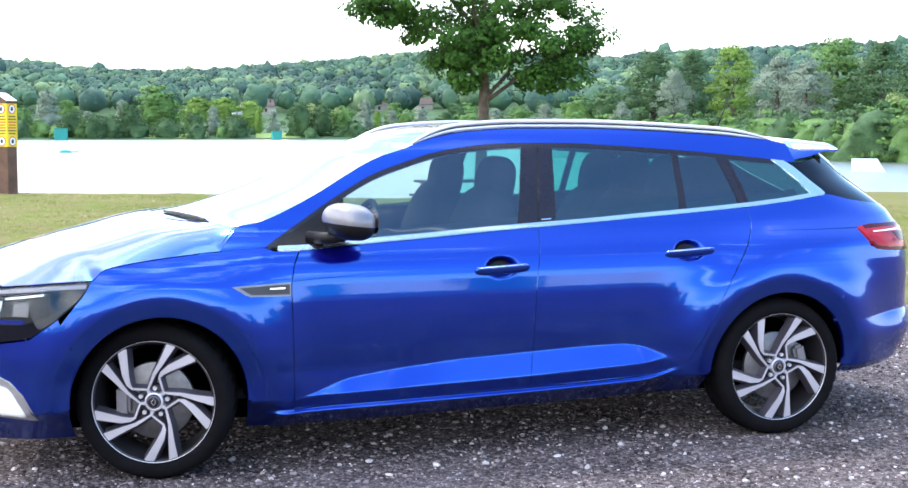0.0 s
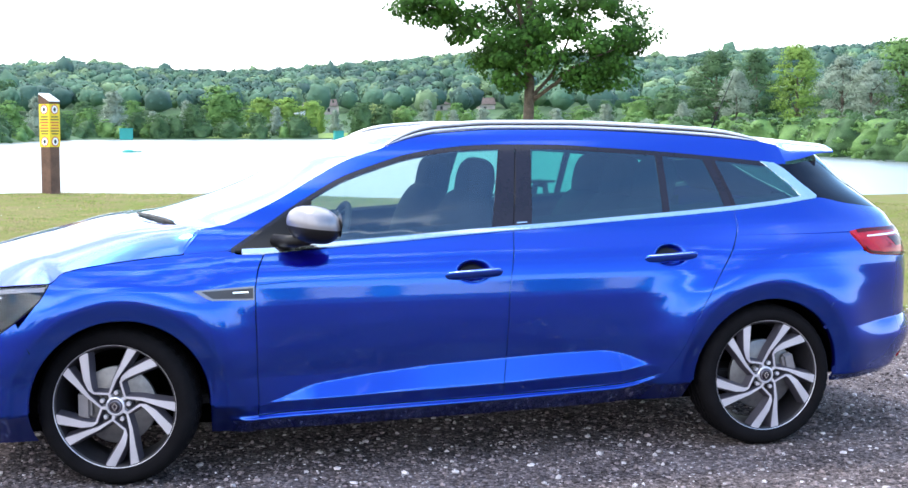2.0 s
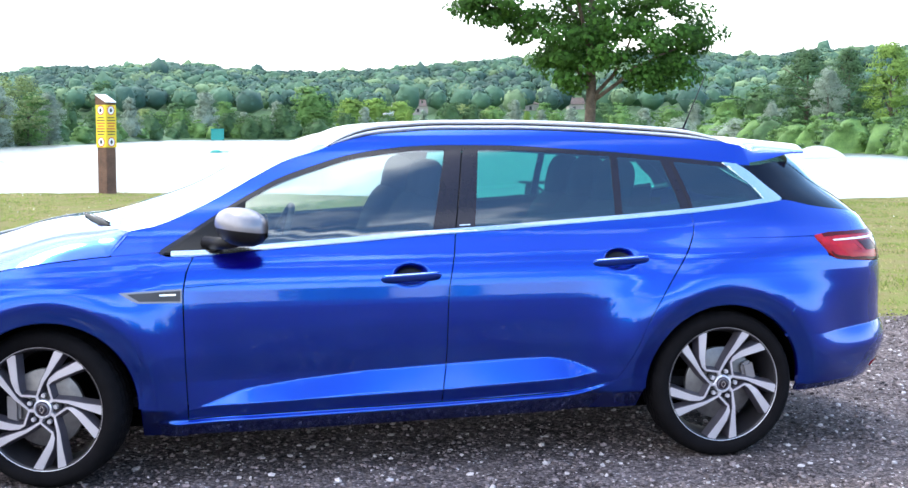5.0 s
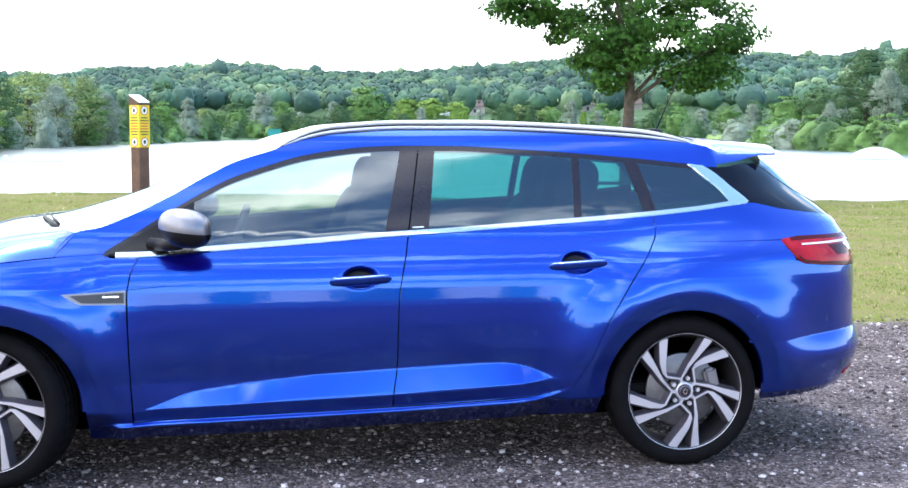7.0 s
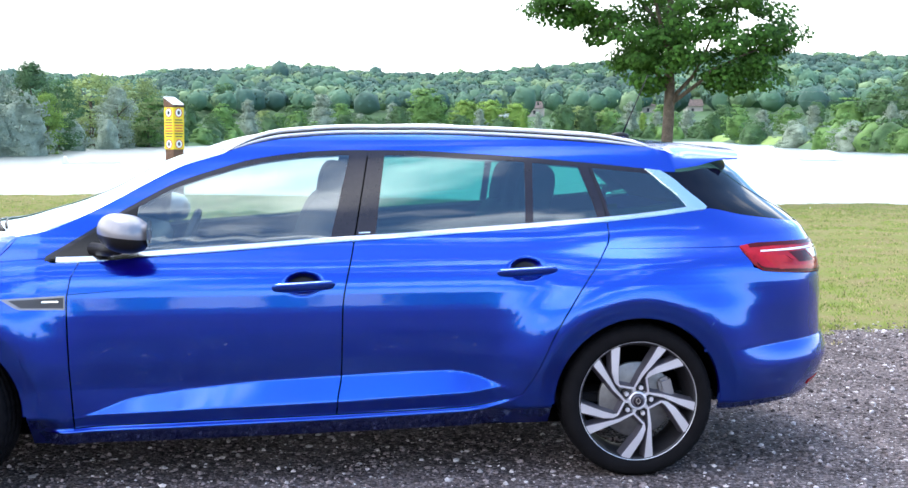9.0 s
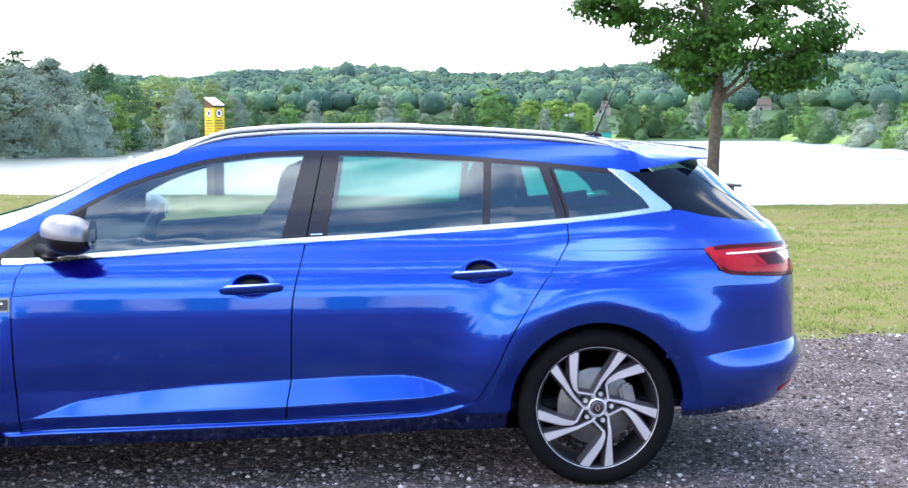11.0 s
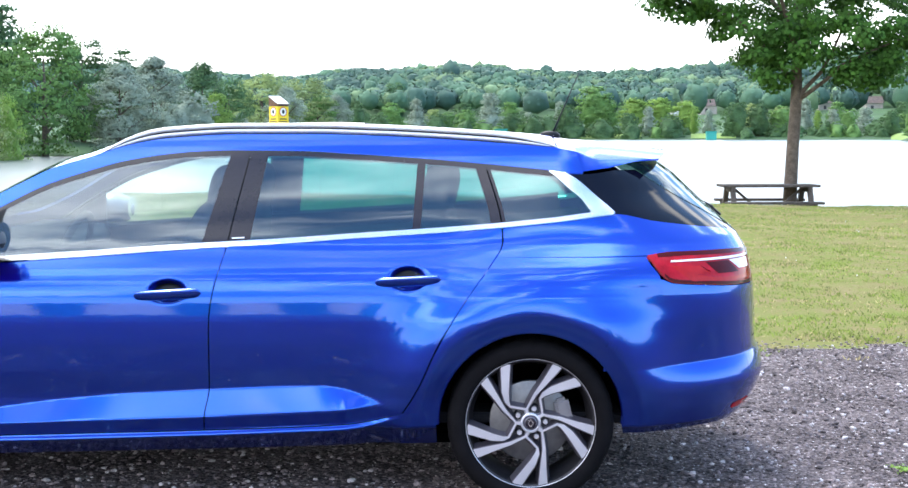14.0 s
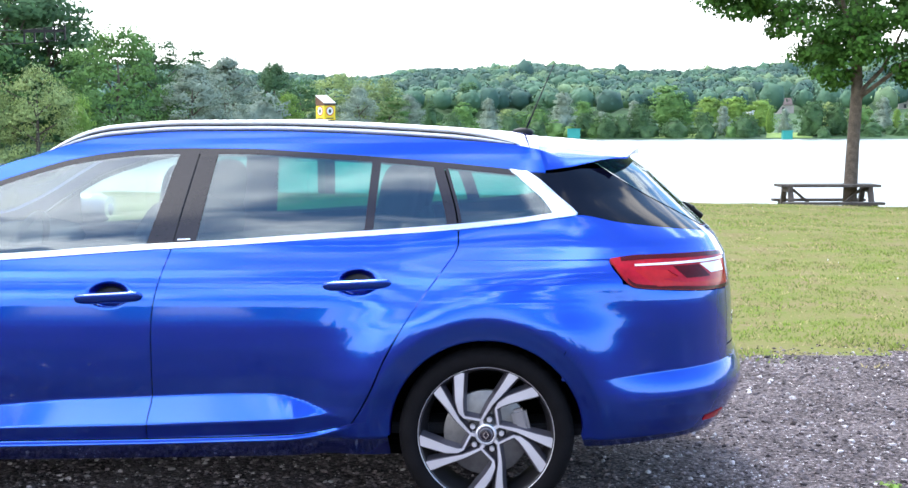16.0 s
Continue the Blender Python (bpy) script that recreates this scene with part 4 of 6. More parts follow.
# tail lamp and bumper details
panel("lamp_strip", WHITE_LENS, const(3.235), const(3.69), lambda u: lerp(u, [(3.2, .8845), (3.7, .8880)]), lambda u: lerp(u, [(3.2, .8885), (3.45, .8935), (3.7, .8955)]), 30, 2, "white light strip in the tail lamp", out=.0055, lip=.004)
panel("reversing_lamp", WHITE_LENS, lambda z: lerp(z, [(.848, 3.555), (.884, 3.495)]), lambda z: lerp(z, [(.848, 3.655), (.884, 3.645)]), const(.849), const(.882), 8, 5, "clear reversing lamp", out=.0055, lip=.004)
panel("lamp_shade", DEEP_RED, lambda z: lerp(z, [(.838, 3.425), (.880, 3.375)]), lambda z: lerp(z, [(.838, 3.545), (.885, 3.485)]), lambda u: lerp(u, [(3.36, .850), (3.42, .838), (3.55, .838)]), const(.880), 10, 4, "dark inner part of the tail lamp", out=.0045, lip=.003)
panel("lamp_bar", BRIGHT_RED, lambda z: lerp(z, [(.815, 3.31), (.870, 3.235)]), lambda z: lerp(z, [(.815, 3.69), (.836, 3.69), (.838, 3.41), (.870, 3.35)]), lambda u: lerp(u, [(3.23, .842), (3.31, .816), (3.69, .808)]), lambda u: lerp(u, [(3.23, .872), (3.35, .868), (3.40, .838), (3.69, .834)]), 40, 8, "bright red light bar in the tail lamp", out=.0045, lip=.003)
panel("lamp_band", DEEP_RED, const(3.19), const(3.69), lambda u: lerp(u, [(3.19, .902), (3.3, .906), (3.7, .903)]), lambda u: lamp_top(u) - .001, 30, 2, "dark upper edge of the tail lamp", out=.0045, lip=.003)
panel("lamp_band", DEEP_RED, lambda z: 3.205, const(3.69), lambda u: lamp_low(u) + .001, lambda u: lamp_low(u) + .012, 30, 2, "dark lower edge of the tail lamp", out=.0045, lip=.003)
panel("bumper_reflector", RED_LENS, const(3.515), const(3.62), const(.322), lambda u: lerp(u, [(3.51, .338), (3.62, .350)]), 6, 3, "red bumper reflector", out=.004, lip=.004)

# headlamp: bright upper strip, lenses and a clear cover
panel("lamp_reflector", CAP_SILVER, const(-.70), const(-.262), lambda u: hood_line(u) - .026, lambda u: hood_line(u) - .010, 30, 3, "bright light strip in the headlamp", out=-.008, lip=.004)
panel("lamp_lens", WHITE_LENS, const(-.66), const(-.585), const(.678), const(.716), 8, 5, "clear lens", out=-.006, lip=.006)
panel("lamp_housing", BLACK_TRIM, const(-.575), const(-.40), lambda u: .628 + .35 * max(0.0, u + .50), const(.742), 12, 6, "grey inner lamp housing", out=-.009, lip=.004)
panel("lamp_lens", STEEL, const(-.535), const(-.475), const(.660), const(.712), 6, 5, "dark projector lens", out=-.005, lip=.006)
panel("lamp_blade", CHROME, const(-.57), const(-.42), lambda u: .722 + .10 * (u + .57), lambda u: .728 + .10 * (u + .57), 10, 1, "thin bright blade in the lamp", out=-.004, lip=.003)
panel("lamp_bar", PAINT, const(-.62), const(-.49), const(.632), const(.645), 10, 2, "blue inner trim bar", out=-.005, lip=.004)
panel("lamp_cover", LAMP_GLASS, const(-.74), const(-.243), lambda u: head_low(u) + .001, lambda u: hood_line(u) - .003, 40, 12, "clear headlamp cover", out=.002, lip=0)
panel("bumper_blade", SILVER, lambda z: lerp(z, [(.262, -.62), (.44, -.62)]), lambda z: lerp(z, [(.262, -.440), (.397, -.512), (.44, -.575)]), lambda u: lerp(u, [(-.62, .283), (-.44, .262)]), lambda u: lerp(u, [(-.62, .440), (-.575, .432), (-.514, .398), (-.44, .268)]), 14, 10, "satin silver corner blade", out=.004)
panel("blade_light", WHITE_PAINT, const(-.62), lambda z: lerp(z, [(.27, -.475), (.39, -.54), (.42, -.60)]), lambda u: lerp(u, [(-.62, .295), (-.47, .280)]), lambda u: lerp(u, [(-.62, .415), (-.54, .385), (-.47, .285)]), 10, 8, "pale inner face of the corner blade", out=.007, lip=.004)


def build_spoiler():
    """A roof spoiler that runs on from the roof, thin at its trailing edge."""
    verts, faces, cols, rows = [], [], 56, 10
    x0, y0, z0 = side(2.987, roof_high(2.987))
    rings = []
    for k in range(rows + 1):
        s = k / rows
        top, bottom = [], []
        for i in range(cols + 1):
            t = -1 + 2 * i / cols
            tip = 3.275 - .070 * abs(t) ** 2.2
            x = x0 + (tip - x0) * s
            half = .535 - .045 * s
            crown = .045 * (1 - t * t)
            zt = lerp(x, [(2.98, z0), (3.15, z0 - .006), (3.30, z0 - .012)]) + crown * (1 - .55 * s) - .038 * min(1, 4 * s) * (1 - .45 * s) * abs(t) ** 5
            zb = lerp(s, [(0, 1.208), (.4, 1.225), (.85, 1.258), (1, z0 - .020)]) + crown * .4 * (1 - s)
            top.append((x, t * half, zt))
            bottom.append((x, t * (half + .045 * (1 - s) ** 1.3), min(zb, zt - .006)))
        rings.append((top, bottom))
    for part_index in (0, 1):
        base = len(verts)
        for r in rings:
            verts += r[part_index]
        n = cols + 1
        for k in range(rows):
            for i in range(cols):
                q = (base + k * n + i, base + k * n + n + i, base + k * n + n + i + 1, base + k * n + i + 1)
                faces.append(q if part_index else q[::-1])
    n = cols + 1
    off = n * (rows + 1)
    for k in range(rows):
        faces.append((k * n, (k + 1) * n, off + (k + 1) * n, off + k * n))
        faces.append((k * n + cols, off + k * n + cols, off + (k + 1) * n + cols, (k + 1) * n + cols))
    for i in range(cols):
        faces.append((rows * n + i, rows * n + i + 1, off + rows * n + i + 1, off + rows * n + i))
    bm = bmesh.new()
    bm.from_mesh(raw(verts, faces))
    ob = part("spoiler", bm, PAINT, CAR, "", True)
    ob.data.set_sharp_from_angle(angle=radians(38))


build_spoiler()


def build_rails():
    """Bright roof rails over a dark roof channel, on both sides."""
    for sgn in (1, -1):
        us = np.linspace(1.085, 2.83, 40)
        for name, mat, lift, radius, inset in (("roof_rail", RAIL_SILVER, .033, .0092, .024), ("roof_rail", RAIL_SILVER, .013, .0085, .020), ("roof_channel", BLACK_TRIM, .0225, .0026, .0155), ("roof_channel", BLACK_TRIM, .0020, .0026, .006)):
            pts, rad = [], []
            for u in us:
                x, y, z = side(u, roof_high(u))
                s = (u - 1.085) / (2.83 - 1.085)
                up = min(1, 8 * s, 6 * (1 - s))
                up = up * (2 - up) if up < 1 else 1
                pts.append((x, sgn * (y + inset), z + lift * up))
                rad.append(radius * (.55 + .45 * up))
            bm = bmesh.new()
            tube(bm, pts, rad, 10)
            part(name, bm, mat, CAR, "satin silver roof rail" if name == "roof_rail" else "")


build_rails()


def build_small_parts():
    bm = bmesh.new()
    bmesh.ops.create_uvsphere(bm, u_segments=16, v_segments=8, radius=1, matrix=pose(2.815, 0, 1.345) @ Matrix.Diagonal((.045, .022, .020, 1)))
    mast = part("aerial", bm, BLACK_TRIM, CAR)
    bm = bmesh.new()
    tube(bm, [(2.828, 0, 1.355), (2.86, 0, 1.43), (2.942, 0, 1.62)], [.0045, .003, .0018], 8)
    part("aerial_rod", bm, BLACK_TRIM, mast)
    for shift, sink in ((0, 0), (.62, .03)):
        bm = bmesh.new()
        tube(bm, [(.240 - .12 * shift, -.60 + shift, .968 - sink), (.200 - .10 * shift, -.50 + shift, .990 - sink), (.150 - .06 * shift, -.30 + shift, .998 - sink), (.110 - .03 * shift, -.08 + shift, .998 - sink)], [.013, .011, .009, .006], 8)
        arm = part("wiper", bm, BLACK_TRIM, CAR, "black wiper arm")
        bm = bmesh.new()
        tube(bm, [(.230 - .10 * shift, -.52 + shift, .985 - sink), (.190 - .07 * shift, -.34 + shift, .992 - sink), (.140 - .04 * shift, -.06 + shift, .992 - sink)], [.006, .008, .006], 6)
        part("wiper_blade", bm, BLACK_TRIM, arm, "black rubber wiper blade")
    bm = bmesh.new()
    tube(bm, [(3.525, 0, 1.010), (3.475, -.02, 1.055), (3.445, -.10, 1.070)], [.014, .009, .006], 8)
    bmesh.ops.create_uvsphere(bm, u_segments=12, v_segments=8, radius=.016, matrix=Matrix.Translation((3.487, -.01, 1.042)))
    part("rear_wiper", bm, BLACK_TRIM, CAR)
    for z in (.632, .658):
        part("tailgate_badge", patch(const(3.80), const(3.96), const(z), const(z + .015), 8, 2, out=.003, lip=.003), CHROME, CAR, "chrome badge bar", False)


build_small_parts()


# interior
def rounded(bm, size, m, blunt=.5):
    """A cushion: a sphere pressed towards a box."""
    made = bmesh.ops.create_uvsphere(bm, u_segments=28, v_segments=18, radius=1)["verts"]
    for v in made:
        v.co = m @ Vector([math.copysign(abs(c) ** blunt, c) * s / 2 for c, s in zip(v.co, size)])


def build_seat(x, y, back=.62, lean=-16):
    seat = new("seat")
    seat.parent = CAR
    seat.matrix_basis = pose(x, y, 0)
    tagged(seat, "charcoal fabric seat")
    bm = bmesh.new()
    rounded(bm, (.52, .50, .16), pose(0, 0, .44, 0, -6))
    part("seat_cushion", bm, FABRIC, seat)
    bm = bmesh.new()
    rounded(bm, (.22, .52, back + .16), pose(.31, 0, .72, 0, -lean), .62)
    part("seat_back", bm, FABRIC, seat)
    bm = bmesh.new()
    rounded(bm, (.14, .29, .24), pose(.43, 0, 1.115, 0, -lean * .6), .7)
    part("headrest", bm, FABRIC, seat)
    for dy in (-.07, .07):
        bm = bmesh.new()
        tube(bm, [(.385, dy, .96), (.42, dy, 1.06)], [.007] * 2, 8)
        part("headrest_post", bm, STEEL, seat)


for y in (-.37, .37):
    build_seat(1.10, y)
for y in (-.40, 0, .40):
    build_seat(1.93, y, .56, -20)


def build_interior():
    bm = bmesh.new()
    box(bm, (2.9, 1.46, .04), pose(1.7, 0, .30), .01)
    part("cabin_floor", bm, FABRIC, CAR, "", False)
    bm = bmesh.new()
    verts, n = [], 12
    prof = [(.36, .60), (.36, .90), (.45, .945), (.62, .955), (.74, .93), (.77, .88), (.72, .70), (.66, .60)]
    rows = [[bm.verts.new((x, y, z)) for x, z in prof] for y in np.linspace(-.74, .74, 9)]
    for a, b in zip(rows, rows[1:]):
        for i in range(len(prof) - 1):
            bm.faces.new((a[i], a[i + 1], b[i + 1], b[i]))
    part("dashboard", bm, PLASTIC, CAR)
    bm = bmesh.new()
    loops = []
    for k in range(32):
        a = 2 * math.pi * k / 32
        loops.append((.905 + .06 * math.sin(a) - .0, -.37 + .185 * math.cos(a), .875 + .165 * math.sin(a)))
    tube(bm, loops + [loops[0]], [.014] * 33, 8, False)
    wheel = part("steering_wheel", bm, PLASTIC, CAR)
    bm = bmesh.new()
    box(bm, (.05, .20, .11), pose(.90, -.37, .87, 0, 20), .02)
    part("wheel_hub", bm, PLASTIC, wheel)
    bm = bmesh.new()
    box(bm, (.04, .23, .07), pose(.86, 0, 1.205, 0, 12), .018)
    part("rear_view_mirror", bm, BLACK_TRIM, CAR)
    bm = bmesh.new()
    box(bm, (.9, 1.30, .03), pose(2.95, 0, .86), .01)
    part("parcel_cover", bm, FABRIC, CAR, "", False)
    bm = bmesh.new()
    box(bm, (1.4, 1.02, .02), pose(1.9, 0, 1.33), .01)
    part("roof_lining", bm, FABRIC, CAR, "", False)


build_interior()


# ---- trees and plants ----
def leaf_mesh(points, normals, size, rng, lobed=False, droop=0.0, soft=None):
    """A mesh of single leaves or sprays at the points, turned roughly along the normals."""
    n = len(points)
    up = rng.normal(size=(n, 3))
    up[:, 2] -= droop * 2.5
    nor = normals / np.maximum(1e-6, np.linalg.norm(normals, axis=1, keepdims=True))
    a = np.cross(nor, up)
    a /= np.maximum(1e-6, np.linalg.norm(a, axis=1, keepdims=True))
    b = np.cross(a, nor)
    if lobed:
        shape = [(0, -.55), (.28, -.30), (.55, -.10), (.34, .08), (.30, .42), (0, .62), (-.30, .42), (-.34, .08), (-.55, -.10), (-.28, -.30)]
    elif droop:
        shape = [(0, -.9), (.32, -.05), (.02, .75), (-.30, -.1)]
    else:
        shape = [(-.12, -.55), (.5, -.12), (.14, .55), (-.48, .16)]
    sizes = size * rng.uniform(.65, 1.3, size=(n, 1))
    k = len(shape)
    verts = np.empty((n, k, 3))
    for i, (p, q) in enumerate(shape):
        verts[:, i] = points + sizes * (p * b + q * a) + (.15 * size * abs(p)) * nor * (1 if i % 2 else -1)
    data = bpy.data.meshes.new("leaves")
    data.vertices.add(n * k)
    data.vertices.foreach_set("co", verts.ravel())
    data.loops.add(n * k)
    data.loops.foreach_set("vertex_index", np.arange(n * k, dtype=np.int32))
    data.polygons.add(n)
    data.polygons.foreach_set("loop_start", np.arange(0, n * k, k, dtype=np.int32))
    data.update(calc_edges=True)
    if soft is not None:
        soft = soft / np.maximum(1e-6, np.linalg.norm(soft, axis=1, keepdims=True))
        data.normals_split_custom_set_from_vertices(np.repeat(soft, k, axis=0))
    return data


def crown_points(rng, clumps, per):
    """Leaf places on clumps, with normals that look out of each clump and out of the crown."""
    pts, nor, soft = [], [], []
    for c, r, out in clumps:
        d = rng.normal(size=(per, 3))
        d /= np.linalg.norm(d, axis=1, keepdims=True)
        d[:, 2] = np.where(d[:, 2] < -.3, d[:, 2] * .4, d[:, 2])
        p = c + d * r * rng.uniform(.55, 1.05, size=(per, 1)) * np.array([1, 1, .75])
        pts.append(p)
        nor.append(d + .6 * out + rng.normal(size=(per, 3)) * .25)
        soft.append(d * .8 + out)
    return np.concatenate(pts), np.concatenate(nor), np.concatenate(soft)


def bank_tree(kind, mat, seed, label, limbs=BARK, fine=False):
    """A tree of the far bank, ten metres high: tapered trunk, limbs and a crown of leafy clumps with gaps."""
    rng = np.random.default_rng(seed)
    tree = thing("tree", label, "tree")
    wide, low, count, per, size = {"round": (.40, .06, 95, 27, .37), "willow": (.44, .02, 115, 26, .38), "tall": (.27, .04, 90, 27, .37), "bush": (.62, .0, 90, 26, .37), "poplar": (.13, .03, 60, 34, .26), "scrub": (.80, .0, 30, 36, .55)}[kind]
    if fine:
        per, size = int(per * 4.0), size * .56
    clumps = []

    def envelope(f):
        return {"round": math.sin(math.pi * min(1, .12 + .80 * f)) ** .7, "willow": (1 - f ** 2.2) ** .5 * (.75 + .25 * math.sin(7 * f + seed)), "tall": math.sin(math.pi * (.15 + .78 * f)) ** .8, "bush": (1 - f ** 2) ** .5, "scrub": (1 - f ** 2) ** .5, "poplar": math.sin(math.pi * (.1 + .85 * f)) ** .6}[kind]
    for i in range(count):
        h = rng.uniform(low, 1)
        f = (h - low) / (1 - low)
        env = envelope(f)
        a = rng.uniform(0, 2 * math.pi)
        lump = 1 + .28 * math.sin(3 * a + seed) * math.sin(5 * f + seed * 1.7) + rng.normal() * .10
        rad = 10 * wide * env * lump * math.sqrt(rng.uniform(.25, 1))
        c = np.array([rad * math.cos(a), rad * math.sin(a), 10 * h])
        out = np.array([math.cos(a), math.sin(a), 1.1 * (f - .35)])
        clumps.append((c, rng.uniform(.55, 1.15) * (1.25 if kind == "bush" else 1) * (1.3 if fine else 1), out))
    pts, nor, soft = crown_points(rng, clumps, per)
    part("crown", leaf_mesh(pts, nor, size, rng, droop=.5 if kind == "willow" else 0, soft=soft), mat, tree, shade=False)
    # the shaded inner mass of the crown
    core_verts, core_faces = [], []
    for j in range(15):
        f = j / 14
        for i in range(20):
            a = 2 * math.pi * i / 20
            rad = 10 * wide * .60 * envelope(f) * (1 + .28 * math.sin(3 * a + seed) * math.sin(5 * f + seed * 1.7) + .16 * noise.noise((3 * math.cos(a) + seed, 3 * math.sin(a), 9 * f)))
            core_verts.append((rad * math.cos(a), rad * math.sin(a), 10 * (low + (1 - low) * f) * .90))
    core_faces = [(j * 20 + i, j * 20 + (i + 1) % 20, j * 20 + 20 + (i + 1) % 20, j * 20 + 20 + i) for j in range(14) for i in range(20)]
    if not fine:
        part("inner_crown", raw(core_verts, core_faces), mat, tree)
    bm = bmesh.new()
    tube(bm, [(0, 0, -.6), (.05, .02, 2.0), (-.08, .05, 5.0), (.05, 0, 8.4)], [.30, .24, .15, .03], 8)
    for i in range(7):
        a, h = 2.4 * i + seed, 1.8 + .75 * i
        r = 10 * wide * .6
        tube(bm, [(0, 0, h), (.4 * r * math.cos(a), .4 * r * math.sin(a), h + .9), (r * math.cos(a), r * math.sin(a), h + 2.0)], [.11, .08, .02], 6)
    part("trunk", bm, limbs, tree)
    return tree


TREES = {
    "round": bank_tree("round", LEAF_MID, 1, "mid-green broadleaf tree on the far lake bank"),
    "dark": bank_tree("round", LEAF_DARK, 2, "dense dark-green tree at the water's edge"),
    "tall": bank_tree("tall", LEAF_MID, 3, "tall fresh-green tree on the lake bank"),
    "lime": bank_tree("tall", LEAF_YELLOW, 4, "yellow-green tree on the far bank"),
    "dome": bank_tree("round", LEAF_OLIVE, 5, "wide olive-green domed tree behind the bank"),
    "willow": bank_tree("willow", LEAF_SILVER, 6, "silvery grey-green willow by the lake"),
    "greywillow": bank_tree("willow", LEAF_DARK, 7, "dusky grey-green willow on the bank"),
    "bush": bank_tree("bush", LEAF_OLIVE, 8, "low olive-green bush along the shore"),
    "darkbush": bank_tree("bush", LEAF_DARK, 9, "low dark bush at the water line"),
    "silverbush": bank_tree("bush", LEAF_SILVER, 10, "pale silvery bush by the shore"),
    "poplar": bank_tree("poplar", LEAF_DARK, 11, "slim dark poplar on the hillside"),
    "limebush": bank_tree("bush", LEAF_YELLOW, 12, "bright yellow-green shrub on the bank"),
    "scrub": bank_tree("scrub", LEAF_MID, 22, "low green scrub along the waterline"),
    "darkscrub": bank_tree("scrub", LEAF_DARK, 23, "low dark-green scrub along the waterline"),
}
NEAR = {
    "tall": bank_tree("tall", LEAF_MID, 13, "tall fresh-green tree by the near shore", fine=True),
    "dark": bank_tree("round", LEAF_DARK, 14, "big dense dark-green tree by the near shore", fine=True),
    "round": bank_tree("round", LEAF_MID, 15, "broad green tree by the near shore", fine=True),
    "willow": bank_tree("willow", LEAF_SILVER, 16, "large silvery willow by the near shore", fine=True),
    "greywillow": bank_tree("willow", LEAF_DARK, 17, "large dusky willow by the near shore", fine=True),
    "bush": bank_tree("bush", LEAF_OLIVE, 18, "wide olive-green bush by the near shore", fine=True),
    "lime": bank_tree("tall", LEAF_YELLOW, 19, "tall yellow-green tree by the near shore", fine=True),
    "dome": bank_tree("round", LEAF_OLIVE, 20, "wide olive-green domed tree by the near shore", fine=True),
}
USED = set()


def plant(kind, az, d, top, wide=1.0, turn=0.0):
    """Stands a tree at a bearing and distance; top: how high it reaches above the eye, in thousandths of the distance."""
    place = polar(az, d, 0)
    base = max(land_height(az, d), -1.0) - .25
    high = max(1.5, 1.35 + d * top / 1000 - base)
    s = high / 10
    m = Matrix.Translation((place.x, place.y, base)) @ pose(0, 0, 0, 0, 0, turn) @ Matrix.Diagonal((s * wide, s * wide, s, 1))
    near = d < 230 and kind in NEAR
    model = (NEAR if near else TREES)[kind]
    if (kind, near) in USED:
        copy_thing(model, m @ Matrix.Diagonal([1 / k for k in model.scale] + [1]))
    else:
        model.matrix_basis = m
        USED.add((kind, near))


